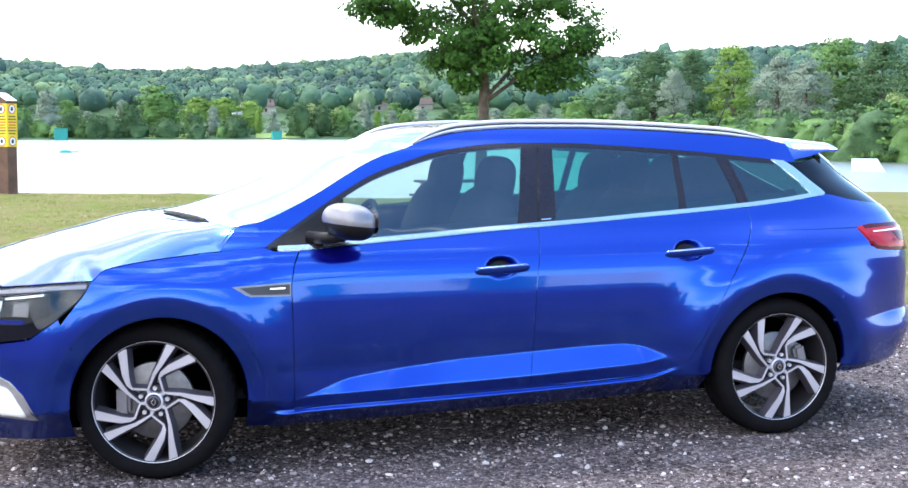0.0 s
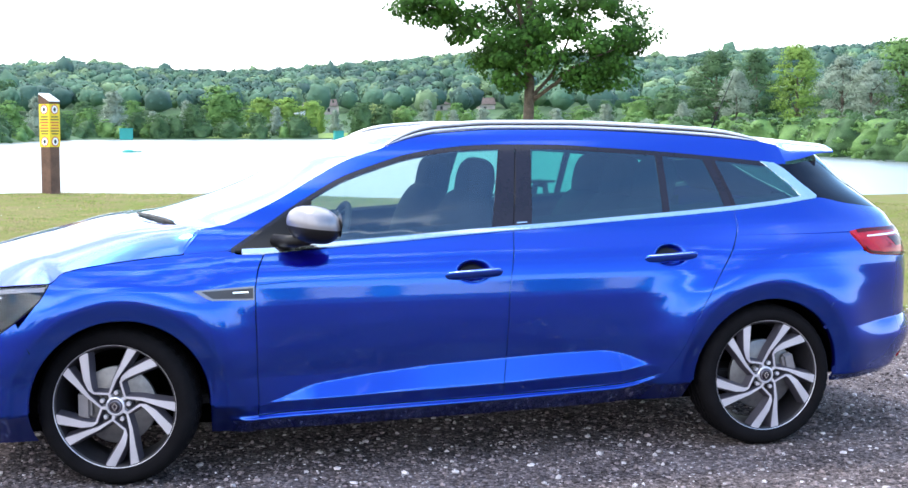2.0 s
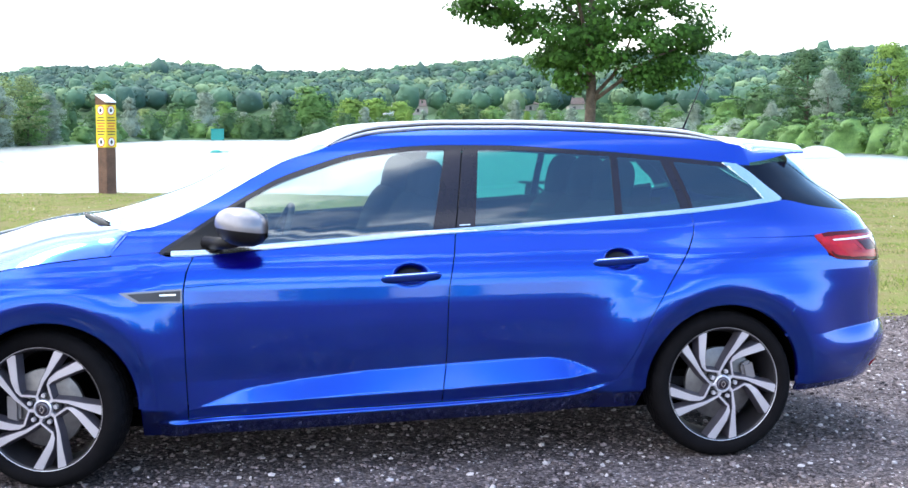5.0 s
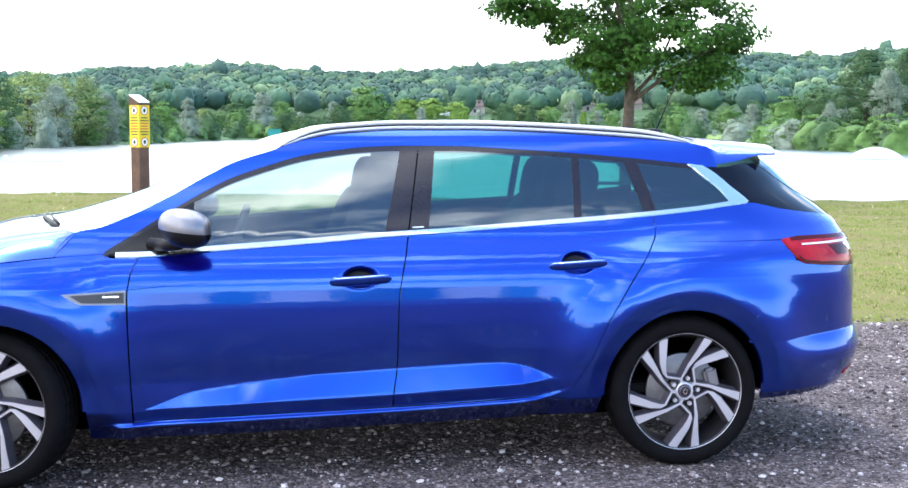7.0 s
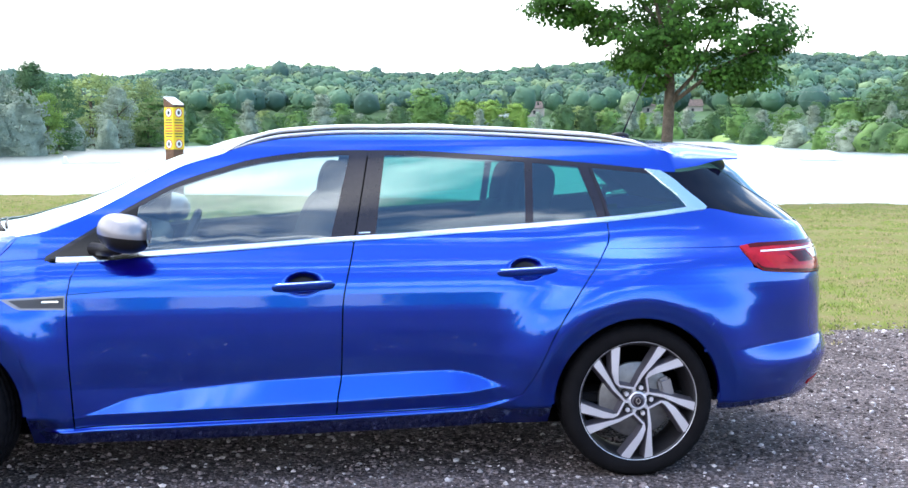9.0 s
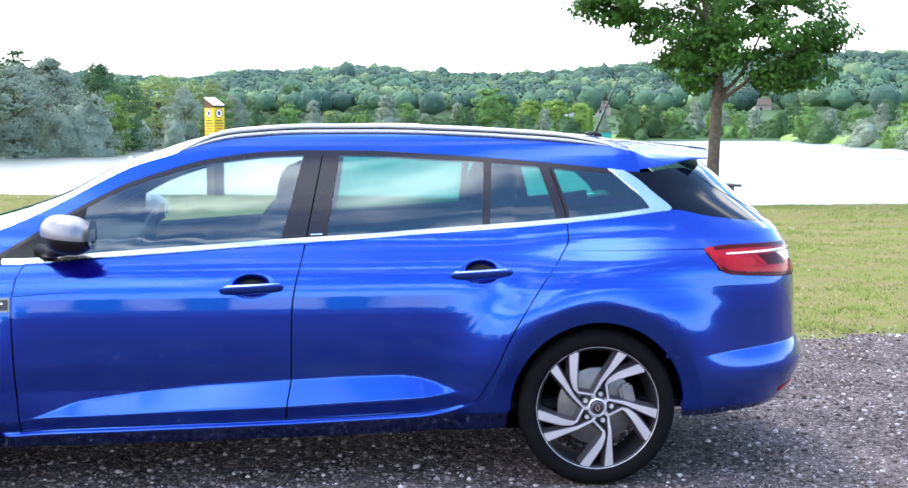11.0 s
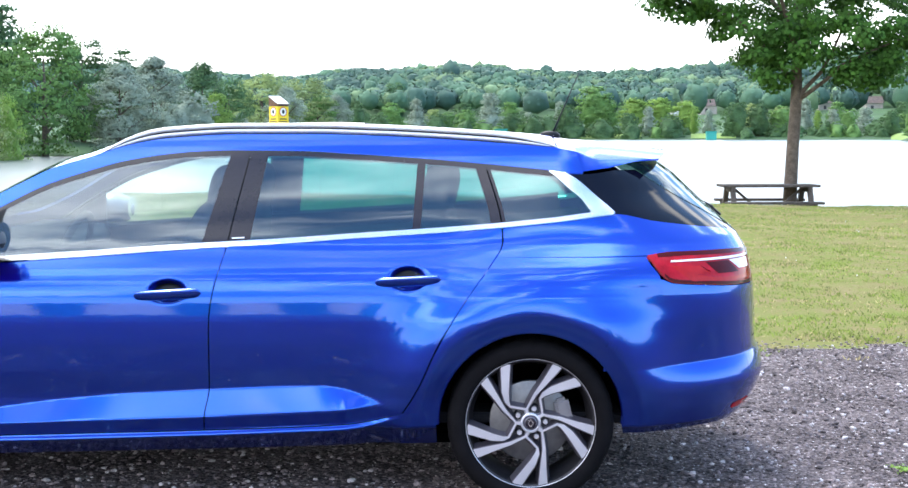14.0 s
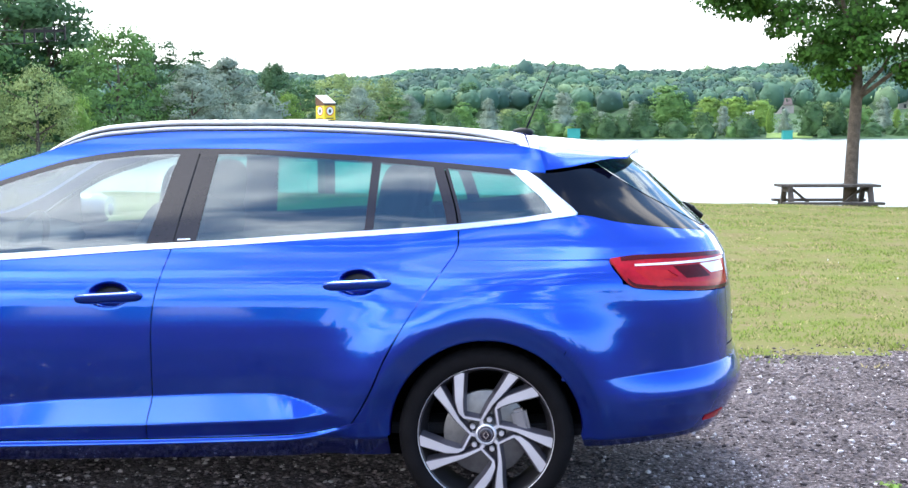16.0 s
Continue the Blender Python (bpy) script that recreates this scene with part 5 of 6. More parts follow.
# far bank, from one end of the view to the other: kind, bearing, distance, top, width
BANK = [
    ("greywillow", -20.9, 150, 126, 1.25), ("dark", -19.3, 152, 100, 1.0), ("tall", -23.0, 140, 112, 1.4), ("bush", -19.6, 112, 40, .95), ("bush", -21.4, 112, 33, .8), ("limebush", -18.0, 116, 24, .5),
    ("round", -16.6, 132, 69, 1.0), ("dark", -15.2, 150, 62, .9), ("willow", -13.7, 134, 44, 1.1), ("willow", -12.4, 146, 50, .95), ("poplar", -13.6, 160, 56, 1.3), ("silverbush", -11.0, 140, 26, 1.1),
    ("greywillow", -10.5, 156, 46, 1.0), ("lime", -9.9, 150, 24, 1.0), ("dark", -9.5, 170, 36, .8), ("silverbush", -11.9, 138, 18, 1.0), ("silverbush", -9.0, 176, 12, .9),
    ("dome", -8.2, 205, 38, 1.35), ("dome", -6.6, 215, 35, 1.2), ("willow", -7.2, 200, 30, .9), ("round", -6.0, 215, 24, 1.0), ("willow", -5.2, 225, 24, .9), ("silverbush", -7.6, 190, 12, .8),
    ("limebush", -9.6, 182, 10, .6), ("dark", -4.4, 250, 19, .9), ("darkbush", -3.4, 262, 12, 1.0), ("round", -3.0, 275, 20, 1.0), ("willow", -2.0, 300, 22, .9), ("darkbush", -1.2, 312, 12, 1.2),
    ("willow", 1.0, 355, 26, 1.1), ("round", 0.0, 350, 15, 1.1), ("dark", 1.9, 342, 12, 1.3), ("darkbush", 2.8, 340, 11, 1.1), ("tall", 5.3, 372, 31, 1.6), ("dark", 4.15, 342, 18, .95),
    ("willow", 3.9, 360, 20, .9), ("darkbush", 3.4, 341, 10, 1.3), ("darkbush", 5.6, 341, 8, 1.5), ("lime", 6.9, 362, 22, 1.6), ("lime", 7.9, 366, 22, 1.8), ("lime", 9.0, 366, 20, 1.7), ("willow", 7.5, 348, 16, .9),
    ("dark", 6.7, 344, 12, 1.2), ("darkbush", 8.3, 342, 10, 1.4), ("lime", 9.3, 352, 14, .7), ("willow", 9.9, 356, 14, .8), ("dark", 11.0, 344, 19, 1.2), ("dark", 11.9, 345, 18, 1.1), ("round", 12.8, 346, 17, 1.2),
    ("willow", 13.7, 356, 21, .9), ("lime", 14.2, 352, 13, .7), ("willow", 14.8, 360, 14, 1.0), ("willow", 16.0, 358, 15, 1.2), ("round", 15.4, 366, 14, 1.2), ("dark", 17.0, 345, 13, 1.2),
    ("round", 18.0, 300, 14, 1.4), ("willow", 19.0, 290, 15, 1.2), ("round", 20.0, 275, 17, 1.3), ("darkbush", 18.6, 262, 8, 1.4), ("willow", 21.0, 235, 18, 1.0), ("silverbush", 20.4, 205, 8, 1.4),
    ("round", 22.4, 240, 24, 1.3), ("dark", 23.6, 236, 30, 1.2), ("silverbush", 22.6, 172, 7, 1.6), ("willow", 24.0, 168, 18, .7), ("greywillow", 25.4, 215, 53, 1.25), ("greywillow", 27.0, 222, 53, 1.0), ("willow", 26.2, 205, 40, .8),
    ("lime", 28.6, 205, 56, 1.0), ("willow", 30.3, 172, 49, .95), ("willow", 31.4, 165, 46, .95), ("tall", 32.6, 178, 62, 1.3), ("greywillow", 34.3, 172, 58, 1.1), ("dark", 35.9, 150, 54, 1.2), ("bush", 33.4, 120, 10, .9),
    ("bush", 34.6, 112, 22, 1.0), ("bush", 36.0, 108, 26, 1.0), ("silverbush", 31.0, 150, 10, 1.2), ("darkbush", 29.0, 152, 10, 1.5), ("silverbush", 26.6, 150, 7, 1.2), ("dark", 37.5, 118, 50, 1.2), ("round", 39.5, 110, 52, 1.3),
    ("round", -24.5, 125, 80, 1.3), ("dark", -27, 122, 85, 1.3), ("poplar", -3.2, 560, 33, 1.4), ("poplar", -2.85, 565, 34, 1.4),
]
for k, (kind, az, d, top, wide) in enumerate(BANK):
    plant(kind, az, d, top, wide, 47 * k)
filler = random.Random(5)
for k in range(32):
    az = filler.uniform(-12, 26)
    d = max(lerp(az, SHORE) + 40, filler.uniform(380, 470))
    plant(filler.choice(["round", "dark", "tall", "willow", "round", "dark", "dome"]), az, d, filler.uniform(11, 21), filler.uniform(1.0, 1.5), 31 * k)


for k in range(46):
    az = -11 + .62 * k + filler.uniform(-.25, .25)
    if not (2.9 < az < 3.6 or 9.2 < az < 10.6):
        plant(filler.choice(["scrub", "darkscrub", "darkscrub"]), az, lerp(az, SHORE) + filler.uniform(8, 20), filler.uniform(2, 8), filler.uniform(.9, 1.5), 61 * k)


# bearing, distance, width, height of the ridge over the eye in thousandths, wall
HOUSES = [(7.6, 760, 5.5, 33.0, RENDER_WALL), (8.55, 610, 4.5, 22.4, WHITE_PAINT), (9.75, 610, 7, 21.8, RENDER_WALL), (14.4, 620, 7, 23.2, RENDER_WALL), (16.2, 620, 7, 23.0, RENDER_WALL)]


for k in range(34):
    az = 21.5 + .52 * k + filler.uniform(-.2, .2)
    plant(filler.choice(["scrub", "darkscrub", "scrub"]), az, lerp(az, SHORE) + filler.uniform(4, 9), filler.uniform(4, 12) + max(0, az - 29) * 1.6, filler.uniform(.8, 1.3), 83 * k)


def build_forest():
    """The wood on the hill behind the lake: thousands of crowns, in three mixed masses of leaves."""
    rng = np.random.default_rng(3)
    masses, per, cores = {0: [], 1: [], 2: []}, 52, {0: [], 1: [], 2: []}
    bm = bmesh.new()
    bmesh.ops.create_icosphere(bm, subdivisions=1, radius=1)
    ball, ball_faces = np.array([v.co[:] for v in bm.verts]), np.array([[v.index for v in f.verts] for f in bm.faces])
    bm.free()
    for k in range(3800):
        az = rng.uniform(-23, 38)
        d = 470 + 480 * math.sqrt(rng.uniform(0, 1))
        if d < lerp(az, SHORE) + 60:
            continue
        if any(abs(az - a) < .40 and h - 45 < d < h + 10 for a, h in ((p[0], p[1]) for p in HOUSES)):
            continue
        c = np.array(polar(az, d, land_height(az, d)))
        stand = noise.noise((az * .35, d * .012, 3)) + rng.normal() * .28
        kind = 1 if stand < -.12 else (2 if stand > .38 else 0)
        r = rng.uniform(3.2, 6.6)
        tall = rng.uniform(.8, 1.15) * (1.6 if rng.uniform() < .02 else 1)
        n = rng.normal(size=(per, 3))
        n /= np.linalg.norm(n, axis=1, keepdims=True)
        n[:, 2] = np.abs(n[:, 2]) - .12
        p = c + np.array([0, 0, 8.0]) + n * r * rng.uniform(.90, 1.07, size=(per, 1)) * np.array([1, 1, tall])
        cores[kind].append(c + np.array([0, 0, 8.0]) + (ball @ np.linalg.qr(rng.normal(size=(3, 3)))[0]) * r * .90 * rng.uniform(.86, 1.08, size=(len(ball), 1)) * np.array([1, 1, tall]))
        masses[kind].append((p, n + rng.normal(size=(per, 3)) * .18, n + np.array([0, 0, .25])))
    for kind, mat, label in ((0, FOREST, "mid-green broadleaf wood covering the far hillside"), (1, FOREST_BLUE_HAZE, "dark green trees mixed through the hillside wood, tinted bluish for haze"), (2, FOREST_LIGHT, "light yellow-green trees mixed through the hillside wood")):
        pts, nor, soft = (np.concatenate([m[i] for m in masses[kind]]) for i in range(3))
        wood = tagged(part("forest", leaf_mesh(pts, nor, 1.1, rng, soft=soft), mat, None, shade=False), label, "forest", kind="stuff")
        mass = raw(np.concatenate(cores[kind]).tolist(), np.concatenate([ball_faces + len(ball) * i for i in range(len(cores[kind]))]).tolist())
        part("inner_crowns", mass, mat, wood)


build_forest()


def build_rear_wood():
    """The row of trees behind the place where the camera goes, seen only as a reflection in the car."""
    for k in range(20):
        x = -105 + 11 * k + filler.uniform(-3, 3)
        y = -125 + filler.uniform(-14, 8)
        s = filler.uniform(.45, 1.05)
        kind = filler.choice(["round", "dark", "dark"])
        m = Matrix.Translation((x, y, -.1)) @ pose(0, 0, 0, 0, 0, 50 * k) @ Matrix.Diagonal((s * 1.2, s * 1.2, s, 1))
        copy_thing(TREES[kind], m @ Matrix.Diagonal([1 / k for k in TREES[kind].scale] + [1]))


build_rear_wood()
for near, models in ((False, TREES), (True, NEAR)):
    for kind, model in models.items():
        if (kind, near) not in USED:
            for ob in (*model.children_recursive, model):
                bpy.data.objects.remove(ob)


def build_maple():
    """The young maple on the bank: leaning trunk, forking limbs and lobed leaves in layered sprays."""
    rng = np.random.default_rng(21)
    tree = thing("maple_tree", "young leafy green maple with a slim grey-brown trunk", "tree", pose(8.59, 20.72, 1.35 + (lawn_height(8.885, 21.9) - 1.40) * .957) @ Matrix.Diagonal((.957, .957, .957, 1)))
    base = np.array([8.885, 21.9, lawn_height(8.885, 21.9) - .05])
    ground = -base[2]
    bm = bmesh.new()
    def rel(x, z, y=0.0):
        return (x - base[0], y, z - base[2])
    tube(bm, [(0, 0, -.1), rel(8.89, .1), rel(8.925, 1.0), rel(8.965, 1.7), rel(8.985, 2.3), rel(8.96, 3.2, .05), rel(9.0, 4.5, .0), rel(9.05, 6.6)], [.165, .135, .123, .115, .105, .08, .055, .015], 14)
    limbs = [
        [rel(8.975, 1.75), rel(9.10, 2.15, -.08), rel(9.42, 2.50, -.15), rel(9.60, 2.85, -.2), rel(9.9, 3.6, -.3), rel(10.4, 4.6, -.4)],
        [rel(9.0, 1.95), rel(9.12, 2.05, -.12), rel(9.48, 2.35, -.35), rel(9.72, 2.62, -.5), rel(10.3, 2.9, -.6), rel(11.0, 3.2, -.7)],
        [rel(8.97, 2.25), rel(8.75, 2.55, .1), rel(8.35, 2.95, -.1), rel(7.95, 3.4, -.2), rel(7.2, 3.8, -.2), rel(6.5, 3.9, -.3)],
        [rel(8.97, 2.6), rel(9.1, 3.2, .5), rel(9.5, 3.9, 1.0), rel(10.2, 4.4, 1.6)],
        [rel(8.96, 2.9), rel(8.6, 3.6, -.6), rel(8.2, 4.4, -1.3), rel(7.8, 5.0, -1.8)],
        [rel(8.97, 3.3), rel(8.4, 4.2, .6), rel(7.7, 4.9, 1.1), rel(7.1, 5.4, 1.5)],
        [rel(9.0, 4.2), rel(9.6, 5.0, -.5), rel(10.2, 5.7, -1.0)],
    ]
    trunk = part("trunk", bm, BARK, tree, "grey-brown trunk")
    for l in limbs:
        bm = bmesh.new()
        tube(bm, l, list(np.linspace(.055, .012, len(l))), 8)
        part("limb", bm, BARK, tree)
    clumps = []
    shells = [((9.0, 0, 5.0), (2.45, 2.4, 2.55), 140), ((10.2, -.2, 3.4), (1.45, 1.6, .95), 52), ((7.3, -.2, 4.1), (1.35, 1.3, .75), 34), ((8.7, 0, 3.1), (1.0, 1.2, .75), 26), ((8.55, .0, 2.55), (.5, .5, .35), 6), ((10.45, -.3, 2.55), (.9, .9, .38), 16), ((6.55, -.2, 3.75), (.55, .6, .35), 8)]
    for (cx, cy, cz), rad, count in shells:
        for i in range(count):
            d = rng.normal(size=3)
            d /= np.linalg.norm(d)
            f = rng.uniform(.35, 1.0) ** .5
            c = np.array(rel(cx, cz, cy)) + d * f * np.array(rad)
            clumps.append((c, rng.uniform(.22, .42), d))
    pts, nor = [], []
    for c, r, out in clumps:
        per = 125
        d = rng.normal(size=(per, 3))
        d /= np.linalg.norm(d, axis=1, keepdims=True)
        p = c + np.concatenate([d[:, :2] * r * 1.2 * np.sqrt(rng.uniform(.1, 1, size=(per, 1))), d[:, 2:] * r * .70 * rng.uniform(.4, 1, size=(per, 1))], axis=1)
        pts.append(p)
        nor.append(np.array([0, -.25, .7]) + .6 * d + .6 * out + rng.normal(size=(per, 3)) * .25)
    pts, nor = np.concatenate(pts), np.concatenate(nor)
    part("crown", leaf_mesh(pts, nor, .074, rng, lobed=True), LEAF, tree, "dense green lobed leaves", shade=False)


build_maple()


# ---- grass and gravel ----
def build_grass():
    rng = np.random.default_rng(8)
    verts, faces, dry = [], [], []
    count = 0
    blades = {0: ([], []), 1: ([], [])}
    for k in range(60000):
        y = 2.2 + 15.6 * rng.uniform() ** 1.25
        x = rng.uniform(-4.5, 13.5)
        edge = gravel_edge(x)
        tuft = noise.noise((x * 1.6, y * 1.9, 17)) > .30
        if y < edge - (.85 if tuft else .35) * rng.uniform() ** (1.2 if tuft else 3):
            continue
        bare = noise.noise((x * .7, y * 1.2, 2)) + .8 * noise.noise((x * 2.0, y * 3.4, 5))
        if bare > .22 and rng.uniform() < .8:
            continue
        z = lawn_height(x, y)
        v, f = blades[1 if bare + rng.normal() * .30 > .12 else 0]
        h0 = .026 * (1.0 + .8 * noise.noise((x * 1.3, y * 1.3, 9)))
        for b in range(3):
            a = rng.uniform(.25, 2.89)
            h = h0 * rng.uniform(.6, 1.4)
            ox, oy = rng.normal(size=2) * .022
            w = .007 + .003 * rng.uniform()
            lx, ly = math.cos(a) * h * 1.35, math.sin(a) * h * 1.35
            i = len(v)
            v += [(x + ox - w * math.sin(a), y + oy + w * math.cos(a), z - .01), (x + ox + w * math.sin(a), y + oy - w * math.cos(a), z - .01), (x + ox + lx, y + oy + ly, z + h * .6)]
            f.append((i, i + 1, i + 2))
    for key, mat, name, label in ((0, GRASS, "grass", "short green lawn grass with thin patches"), (1, DRY_GRASS, "dry_grass", "sparse yellowed grass round bare patches")):
        ob = part(name, raw(*blades[key]), mat, None, shade=False)
        ob.data.normals_split_custom_set_from_vertices([(0, -.15, .99)] * len(ob.data.vertices))
        tagged(ob, label, "grass", kind="stuff")


DRY_GRASS = material("dry_blades", (.265, .220, .100), second=(.185, .145, .068), spec=.08, rough=.85, scale=1, fine=9, island=.5, through=.2)
build_grass()


def build_daisies():
    """Tiny white flowers and flecks scattered over the lawn."""
    rng = np.random.default_rng(31)
    pts = []
    while len(pts) < 110:
        x, y = rng.uniform(-4, 13), rng.uniform(3.4, 17)
        if noise.noise((x * .8, y * .8, 12)) + rng.normal() * .3 > .15:
            pts.append((x, y, lawn_height(x, y) + .028))
    ob = part("daisies", leaf_mesh(np.array(pts), np.array([[0, -.5, 1.0]] * len(pts)) + rng.normal(size=(len(pts), 3)) * .3, .015, rng), WHITE_PAINT, None, shade=False)
    tagged(ob, "tiny white daisies dotted over the lawn", "flowers", kind="stuff")


build_daisies()


def build_stones():
    """Crushed stone on the car park: angular chips in a dark fine base."""
    rng = np.random.default_rng(4)
    shapes = []
    for s in range(10):
        bm = bmesh.new()
        bmesh.ops.create_icosphere(bm, subdivisions=1, radius=1)
        for v in bm.verts:
            v.co *= rng.uniform(.62, 1.25)
        # the buried underside is left open
        bmesh.ops.delete(bm, geom=[f for f in bm.faces if f.calc_center_median().z < -.35], context="FACES")
        bm.verts.index_update()
        shapes.append((np.array([v.co[:] for v in bm.verts]), [[v.index for v in f.verts] for f in bm.faces]))
        bm.free()
    groups = {"gravel": ([], [], STONE, "dark grey crushed-stone gravel", 42000), "gravel_chips": ([], [], CHIP, "pale stone chips strewn through the gravel", 6500)}
    for name, (verts, faces, mat, label, count) in groups.items():
        base = 0
        for k in range(count):
            y = -2.6 + 6.1 * rng.uniform()
            x = rng.uniform(-2.2, 7.2)
            if y > gravel_edge(x) + .45 * rng.uniform() ** 2:
                continue
            v, f = shapes[rng.integers(10)]
            r = (.0050 + .009 * rng.uniform() ** 3) if name == "gravel" else (.0035 + .012 * rng.uniform() ** 3.5)
            a = rng.uniform(0, 6.283)
            c, s = math.cos(a), math.sin(a)
            sx, sy, sz = r * rng.uniform(.8, 1.5), r * rng.uniform(.7, 1.2), r * rng.uniform(.45, .85)
            w = v * (sx, sy, sz)
            w = np.stack([x + w[:, 0] * c - w[:, 1] * s, y + w[:, 0] * s + w[:, 1] * c, w[:, 2] + sz * .3], axis=1)
            verts.append(w)
            faces.append(np.array(f) + base)
            base += len(v)
        ob = part(name, raw(np.concatenate(verts).tolist(), np.concatenate(faces).tolist()), mat, None, shade=False)
        tagged(ob, label, "gravel", kind="stuff")


CHIP = material("pale_chips", (.58, .525, .515), second=(.32, .28, .28), spec=.2, rough=.8, scale=20, fine=120, island=.4)
build_stones()


# ---- things on the bank and the lake ----
def build_post():
    """A square timber post set cornerwise, its slanted top whitened as if lit, and yellow notice plates on two faces.
    """
    z0 = lawn_height(-.61, 16.5) - .05
    post = thing("sign_post", "brown timber notice post with yellow warning plates", "sign post", pose(-.61, 16.5, z0, 0, 0, 46))
    h, w = 1.80 - z0, .205
    bm = bmesh.new()
    box(bm, (w, w, h), pose(0, 0, h / 2), .006)
    part("shaft", bm, POST_WOOD, post, "brown timber shaft", False)
    bm = bmesh.new()
    lo, hi = h - .03, h + .10
    k = w / 2 + .012
    b = [bm.verts.new((x * k, y * k, lo)) for x, y in ((-1, -1), (1, -1), (1, 1), (-1, 1))]
    t = [bm.verts.new((-k, -k, lo + .02)), bm.verts.new((k, -k, lo + .02)), bm.verts.new((k, k, hi + .01)), bm.verts.new((-k, k, hi + .01))]
    bm.faces.new(b[::-1])
    bm.faces.new(t)
    for i in range(4):
        bm.faces.new((b[i], b[(i + 1) % 4], t[(i + 1) % 4], t[i]))
    cap = part("cap", bm, POST_WOOD, post, "slanted timber head", False)
    # white sheet over the slanted timber cut: its lit look is put into colour
    bm = bmesh.new()
    top = [bm.verts.new(v + Vector((0, 0, dz))) for dz in (.003, .016) for v in (Vector((-k, -k, lo + .02)), Vector((k, -k, lo + .02)), Vector((k, k, hi + .01)), Vector((-k, k, hi + .01)))]
    bm.faces.new(top[:4][::-1])
    bm.faces.new(top[4:])
    for i in range(4):
        bm.faces.new((top[i], top[(i + 1) % 4], top[4 + (i + 1) % 4], top[4 + i]))
    part("cap_plate", bm, WHITE_PAINT, cap, "white plate for the light on the slanted cut", False)
    p0 = 1.085 - z0
    ph = 1.755 - 1.085
    for face in (0, 1):
        turn = pose(0, 0, 0, 0, 0, -90 * face)
        bm = bmesh.new()
        box(bm, (.222, .006, ph), turn @ pose(0, -w / 2 - .004, p0 + ph / 2), 0)
        plate = part("plate", bm, YELLOW_SIGN, post, "yellow notice plate", False)
        for zc in (p0 + .085, p0 + ph - .085):
            for r, mat, name, dy in ((.076, RED_PRINT, "ring", .0085), (.062, WHITE_PAINT, "disc", .010), (.026, BLACK_PRINT, "pictogram", .0115)):
                bm = bmesh.new()
                m = turn @ pose(0, -w / 2 - dy, zc, 90) @ Matrix.Diagonal((1, 1.25 if name == "pictogram" else 1, 1, 1))
                bmesh.ops.create_cone(bm, cap_ends=True, segments=24, radius1=r, radius2=r, depth=.0025, matrix=m)
                part(name, bm, mat, plate, "", False)
        for i in range(7):
            z = p0 + .205 + .044 * i
            bm = bmesh.new()
            box(bm, (.17 if i % 3 else .14, .003, .016), turn @ pose(0, -w / 2 - .008, z), 0)
            part("text_bar", bm, RED_PRINT if i in (2, 3, 4) else BLACK_PRINT, plate, "", False)


build_post()


def build_table():
    """A timber picnic table with two benches and A-frames."""
    z0 = .335 - .75
    table = thing("picnic_table", "weathered grey-brown timber picnic table with attached benches", "picnic table", pose(8.11, 20.45, z0, 0, 0, 1.5) @ Matrix.Diagonal((.93, 1, 1, 1)))
    for i in range(5):
        bm = bmesh.new()
        box(bm, (1.95, .135, .045), pose(0, -.29 + .145 * i, .73), .005)
        part("tabletop_board", bm, TIMBER, table, "", False)
    for y in (-.68, .68):
        for dy in (-.07, .07):
            bm = bmesh.new()
            box(bm, (1.86, .125, .045), pose(0, y + dy, .43), .005)
            part("bench_board", bm, TIMBER, table, "", False)
    for x in (-.78, .78):
        bm = bmesh.new()
        box(bm, (.05, 1.55, .10), pose(x, 0, .36), .004)
        part("bench_beam", bm, TIMBER, table, "", False)
        bm = bmesh.new()
        box(bm, (.05, .70, .10), pose(x, 0, .66), .004)
        part("top_beam", bm, TIMBER, table, "", False)
        for s in (-1, 1):
            bm = bmesh.new()
            box(bm, (.095, .10, .86), pose(x, s * .44, .32, s * 26), .004)
            part("leg", bm, TIMBER, table, "", False)
        bm = bmesh.new()
        box(bm, (.50, .07, .045), pose(x * .72, 0, .57, 0, 38 if x < 0 else -38), .003)
        ob = part("brace", bm, TIMBER, table, "", False)
        ob.rotation_euler = (0, 0, 0)


build_table()


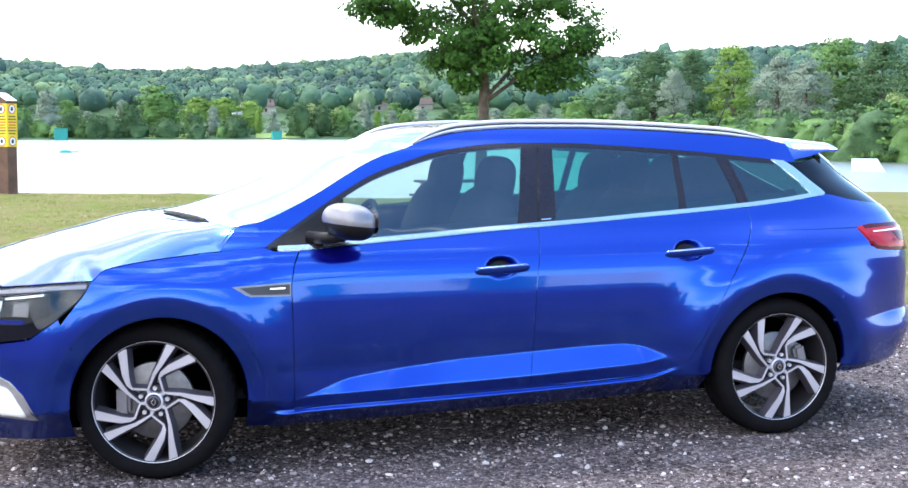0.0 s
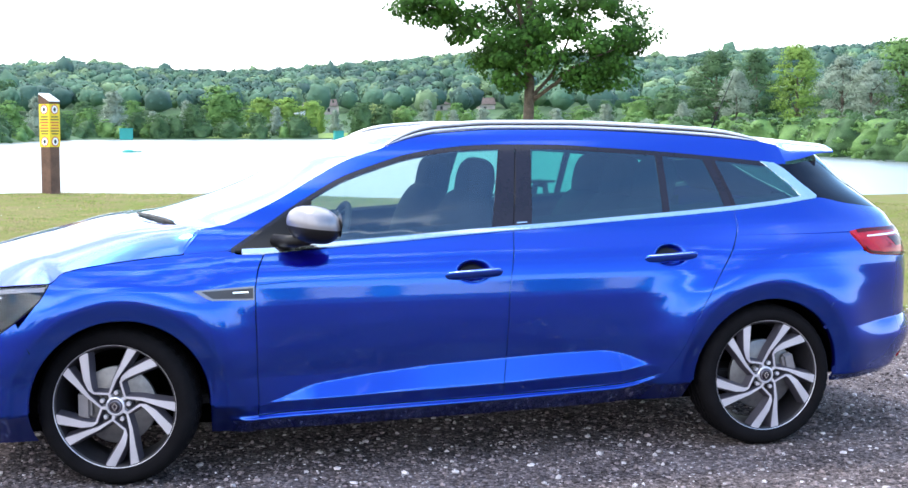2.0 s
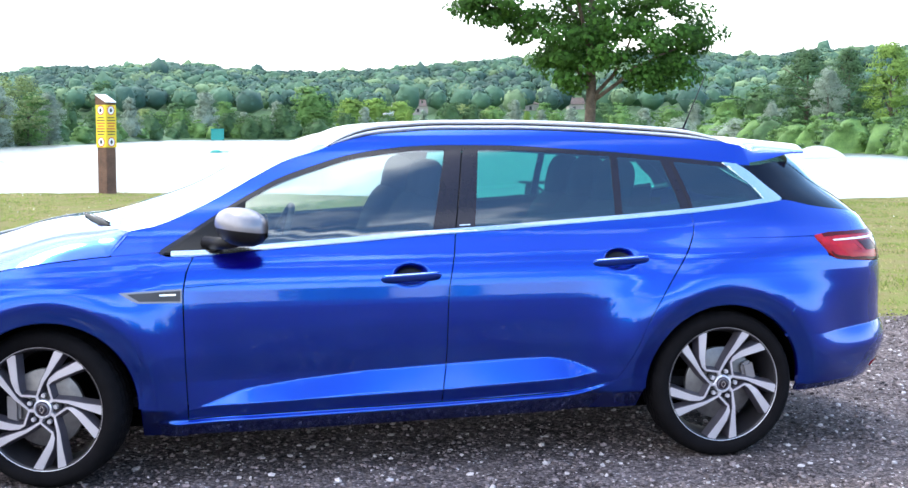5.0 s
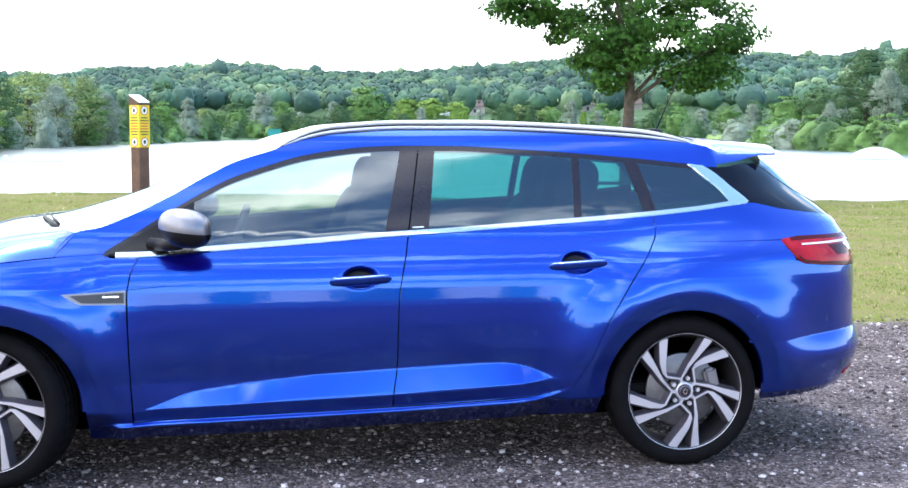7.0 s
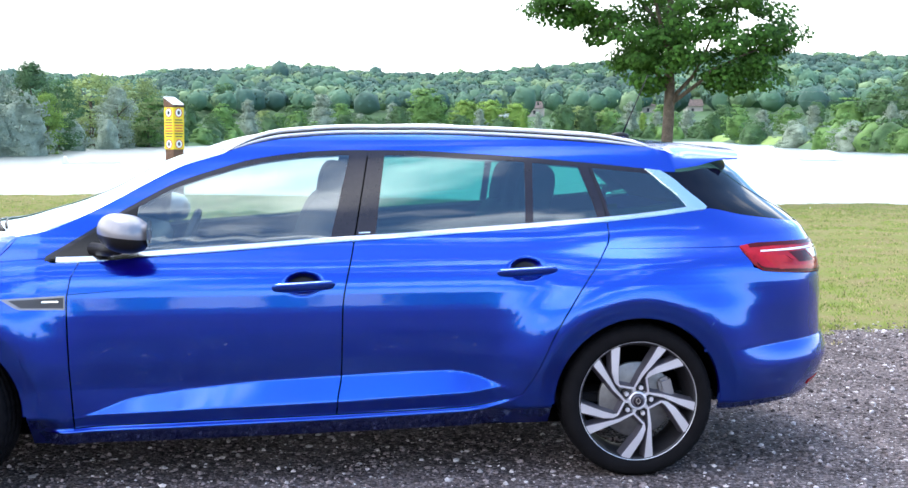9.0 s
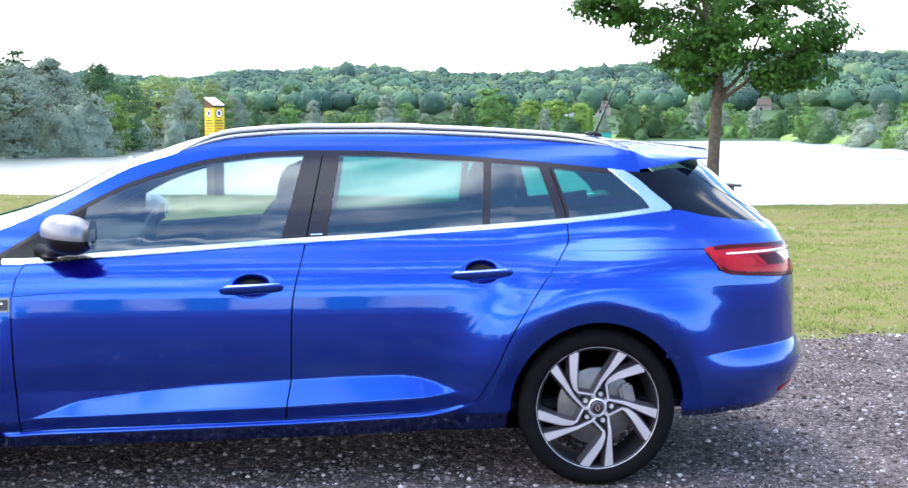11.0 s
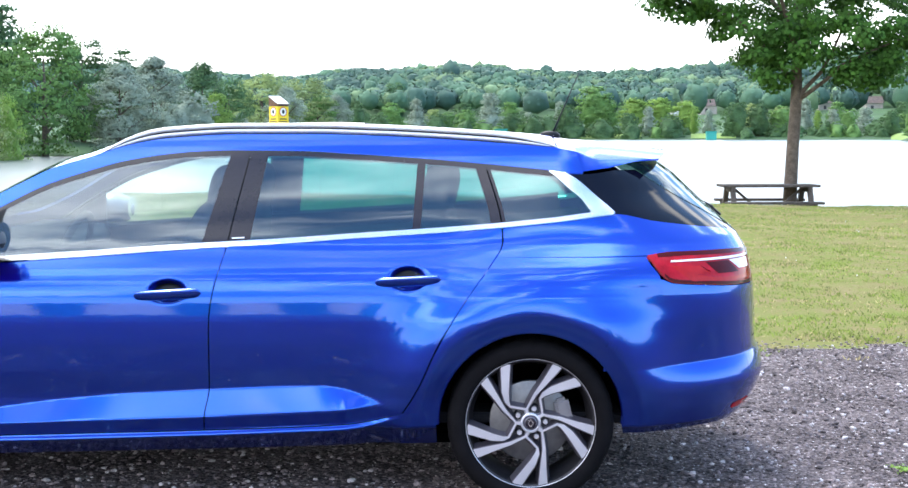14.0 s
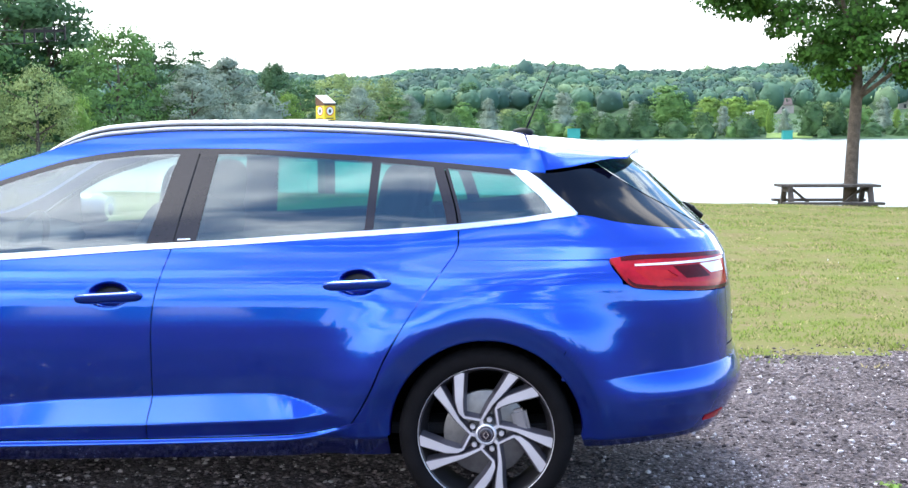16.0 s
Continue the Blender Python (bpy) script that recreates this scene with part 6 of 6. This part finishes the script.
def build_lake_things():
    for az, d, w, h, label in ((1.46, 322, 2.9, 2.5, "teal sheet-metal hut at the lake edge"), (10.02, 326, 2.1, 1.9, "teal sheet-metal cabin at the lake edge")):
        p = polar(az, d, WATER_Z)
        hut = thing("hut", label, "hut", Matrix.Translation(p))
        bm = bmesh.new()
        box(bm, (w, 2.5, h), pose(0, 0, h / 2), .05)
        part("wall", bm, TEAL, hut, "", False)
        bm = bmesh.new()
        box(bm, (w + .3, 2.8, .15), pose(0, 0, h + .07), .03)
        part("roof", bm, TEAL, hut, "", False)
    p = polar(1.25, 144, WATER_Z)
    buoy = thing("buoy", "teal float lying on the lake", "buoy", Matrix.Translation(p))
    bm = bmesh.new()
    bmesh.ops.create_uvsphere(bm, u_segments=16, v_segments=10, radius=1, matrix=Matrix.Diagonal((.65, .35, .30, 1)))
    part("float", bm, TEAL, buoy)
    bm = bmesh.new()
    box(bm, (.9, .25, .10), pose(.85, 0, .08), .03)
    part("tow_block", bm, TEAL, buoy)
    for az, d, w, h in ((33.3, 78, 1.7, .72), (21.4, 118, 4.2, .85), (25.75, 117, 4.5, .98), (-8.2, 105, 4.5, .55)):
        p = polar(az, d, WATER_Z - .02)
        ramp = thing("ski_ramp", "white floating ski ramp on the lake", "ski ramp", Matrix.Translation(p) @ pose(0, 0, 0, 0, 0, -az))
        bm = bmesh.new()
        if w < 2:
            prof = [(-w / 2, 0), (w / 2 + .1, 0), (w * .30, h), (-w / 2, h)]
        elif h > .6:
            prof = [(-w / 2, 0)] + [(-w / 2 + w * i / 10, h * math.sin(math.pi * i / 10) ** .7) for i in range(1, 10)] + [(w / 2, 0)]
        else:
            prof = [(-w / 2, 0), (w / 2, 0), (w * .42, .18), (-w * .36, .16), (-w * .40, h), (-w * .44, h), (-w * .46, .12)]
        a, b = [bm.verts.new((x, -.8, z)) for x, z in prof], [bm.verts.new((x, .8, z)) for x, z in prof]
        bm.faces.new(a)
        bm.faces.new(b[::-1])
        for i in range(len(prof)):
            bm.faces.new((a[i], a[(i + 1) % len(prof)], b[(i + 1) % len(prof)], b[i]))
        part("deck", bm, WHITE_PAINT, ramp, "", False)
    # houses on the slope
    for az, d, w, top, wall in HOUSES:
        h = 2.6
        p = polar(az, d, 1.35 + d * top / 1000 - h - 6)
        house = thing("house", "small pale rendered house with a tiled roof among trees", "house", Matrix.Translation(p) @ pose(0, 0, 0, 0, 0, -az + 12), "houses on the hillside")
        bm = bmesh.new()
        box(bm, (w, 7, h + 4), pose(0, 0, h / 2 + 1))
        part("wall", bm, wall, house, "", False)
        bm = bmesh.new()
        r = [bm.verts.new(q) for q in ((-w / 2 - .4, -4, h + 3), (w / 2 + .4, -4, h + 3), (w / 2 + .4, 4, h + 3), (-w / 2 - .4, 4, h + 3), (-w / 2 - .4, 0, h + 6), (w / 2 + .4, 0, h + 6))]
        for f in ((0, 1, 5, 4), (2, 3, 4, 5), (0, 4, 3), (1, 2, 5), (3, 2, 1, 0)):
            bm.faces.new([r[i] for i in f])
        part("roof", bm, ROOF_TILE, house, "", False)
        for i in range(int(w // 4)):
            bm = bmesh.new()
            box(bm, (1.1, .12, 1.5), pose(-w / 2 + 2.5 + 3.6 * i, -3.52, h + 1.2))
            part("window", bm, BLACK_PRINT, house, "", False)


build_lake_things()


def build_cable_tow():
    """The water-ski cable: a mast on the bank, two wires and a pulley frame hung between them."""
    foot = polar(-26.5, 108, -1.0)
    tow = thing("cable_tow", "dark steel water-ski cable with pulley frame by the bank", "cable tow", Matrix.Translation(foot))
    high = 1.35 + 108 * .059
    bm = bmesh.new()
    tube(bm, [(0, 0, -.5), (0, 0, high + 2)], [.16, .10], 10)
    part("mast", bm, STEEL, tow)
    a, b = polar(-19.95, 105, high) - foot, polar(-18.4, 104, high + .25) - foot
    for lift in (0, .95):
        bm = bmesh.new()
        tube(bm, [(0, 0, high + 1.2 + lift), (a * .5 + Vector((0, 0, .5 * (high + 1.2) - .35 + lift))).to_tuple(), (a + Vector((0, 0, lift))).to_tuple(), (b + Vector((0, 0, lift))).to_tuple()], [.035] * 4, 6)
        part("wire", bm, BLACK_TRIM, tow)
    for i in range(5):
        p = a.lerp(b, i / 4)
        bm = bmesh.new()
        box(bm, (.12, .12, 1.0), Matrix.Translation(p + Vector((0, 0, .48))))
        part("hanger", bm, BLACK_TRIM, tow, "", False)
    bm = bmesh.new()
    box(bm, ((b - a).length, .2, .22), Matrix.Translation((a + b) / 2 + Vector((0, 0, .75))))
    part("pulley_frame", bm, BLACK_TRIM, tow, "", False)


build_cable_tow()


def build_meadows():
    """Strips of mown grass between the bank's trees, laid just over the bank."""
    for name, a0, a1, near, far in (("ground_meadow_1", 4.6, 7.2, 8, 26), ("ground_meadow_2", 9.2, 11.0, 8, 24), ("ground_meadow_3", 17.0, 28.5, 3, 30)):
        azs, fs = np.linspace(a0, a1, 16), np.linspace(near, far, 6)
        verts = [polar(a, lerp(a, SHORE) + f, land_height(a, lerp(a, SHORE) + f) + .12) for a in azs for f in fs]
        faces = [(i * 6 + j, i * 6 + j + 1, i * 6 + 7 + j, i * 6 + 6 + j) for i in range(15) for j in range(5)]
        tagged(part(name, raw(verts, faces), MEADOW), "bright mown grass on the far bank", "meadow", kind="structure")


build_meadows()


def build_cables():
    """The tow cables of the ski lift that cross the lake, and one weed in the gravel."""
    bm = bmesh.new()
    for dz in (0, .9):
        pts = [polar(az, d, z + dz) for az, d, z in ((19, 150, 4.6), (24, 125, 4.0), (30, 108, 3.9), (38, 92, 4.6))]
        tube(bm, pts, [.007] * 4, 6)
    ob = part("tow_cable", bm, ALLOY_DARK)
    tagged(ob, "thin grey tow cable strung over the lake", "cable")
    rng = np.random.default_rng(2)
    pts = np.array([4.22, -.34, .012]) + rng.normal(size=(26, 3)) * np.array([.022, .022, .006])
    weed = part("weed", leaf_mesh(pts, rng.normal(size=(26, 3)) * .5 + np.array([0, 0, 1]), .022, rng), LEAF_YELLOW, None, shade=False)
    tagged(weed, "small yellow-green weed growing in the gravel", "weed")


build_cables()
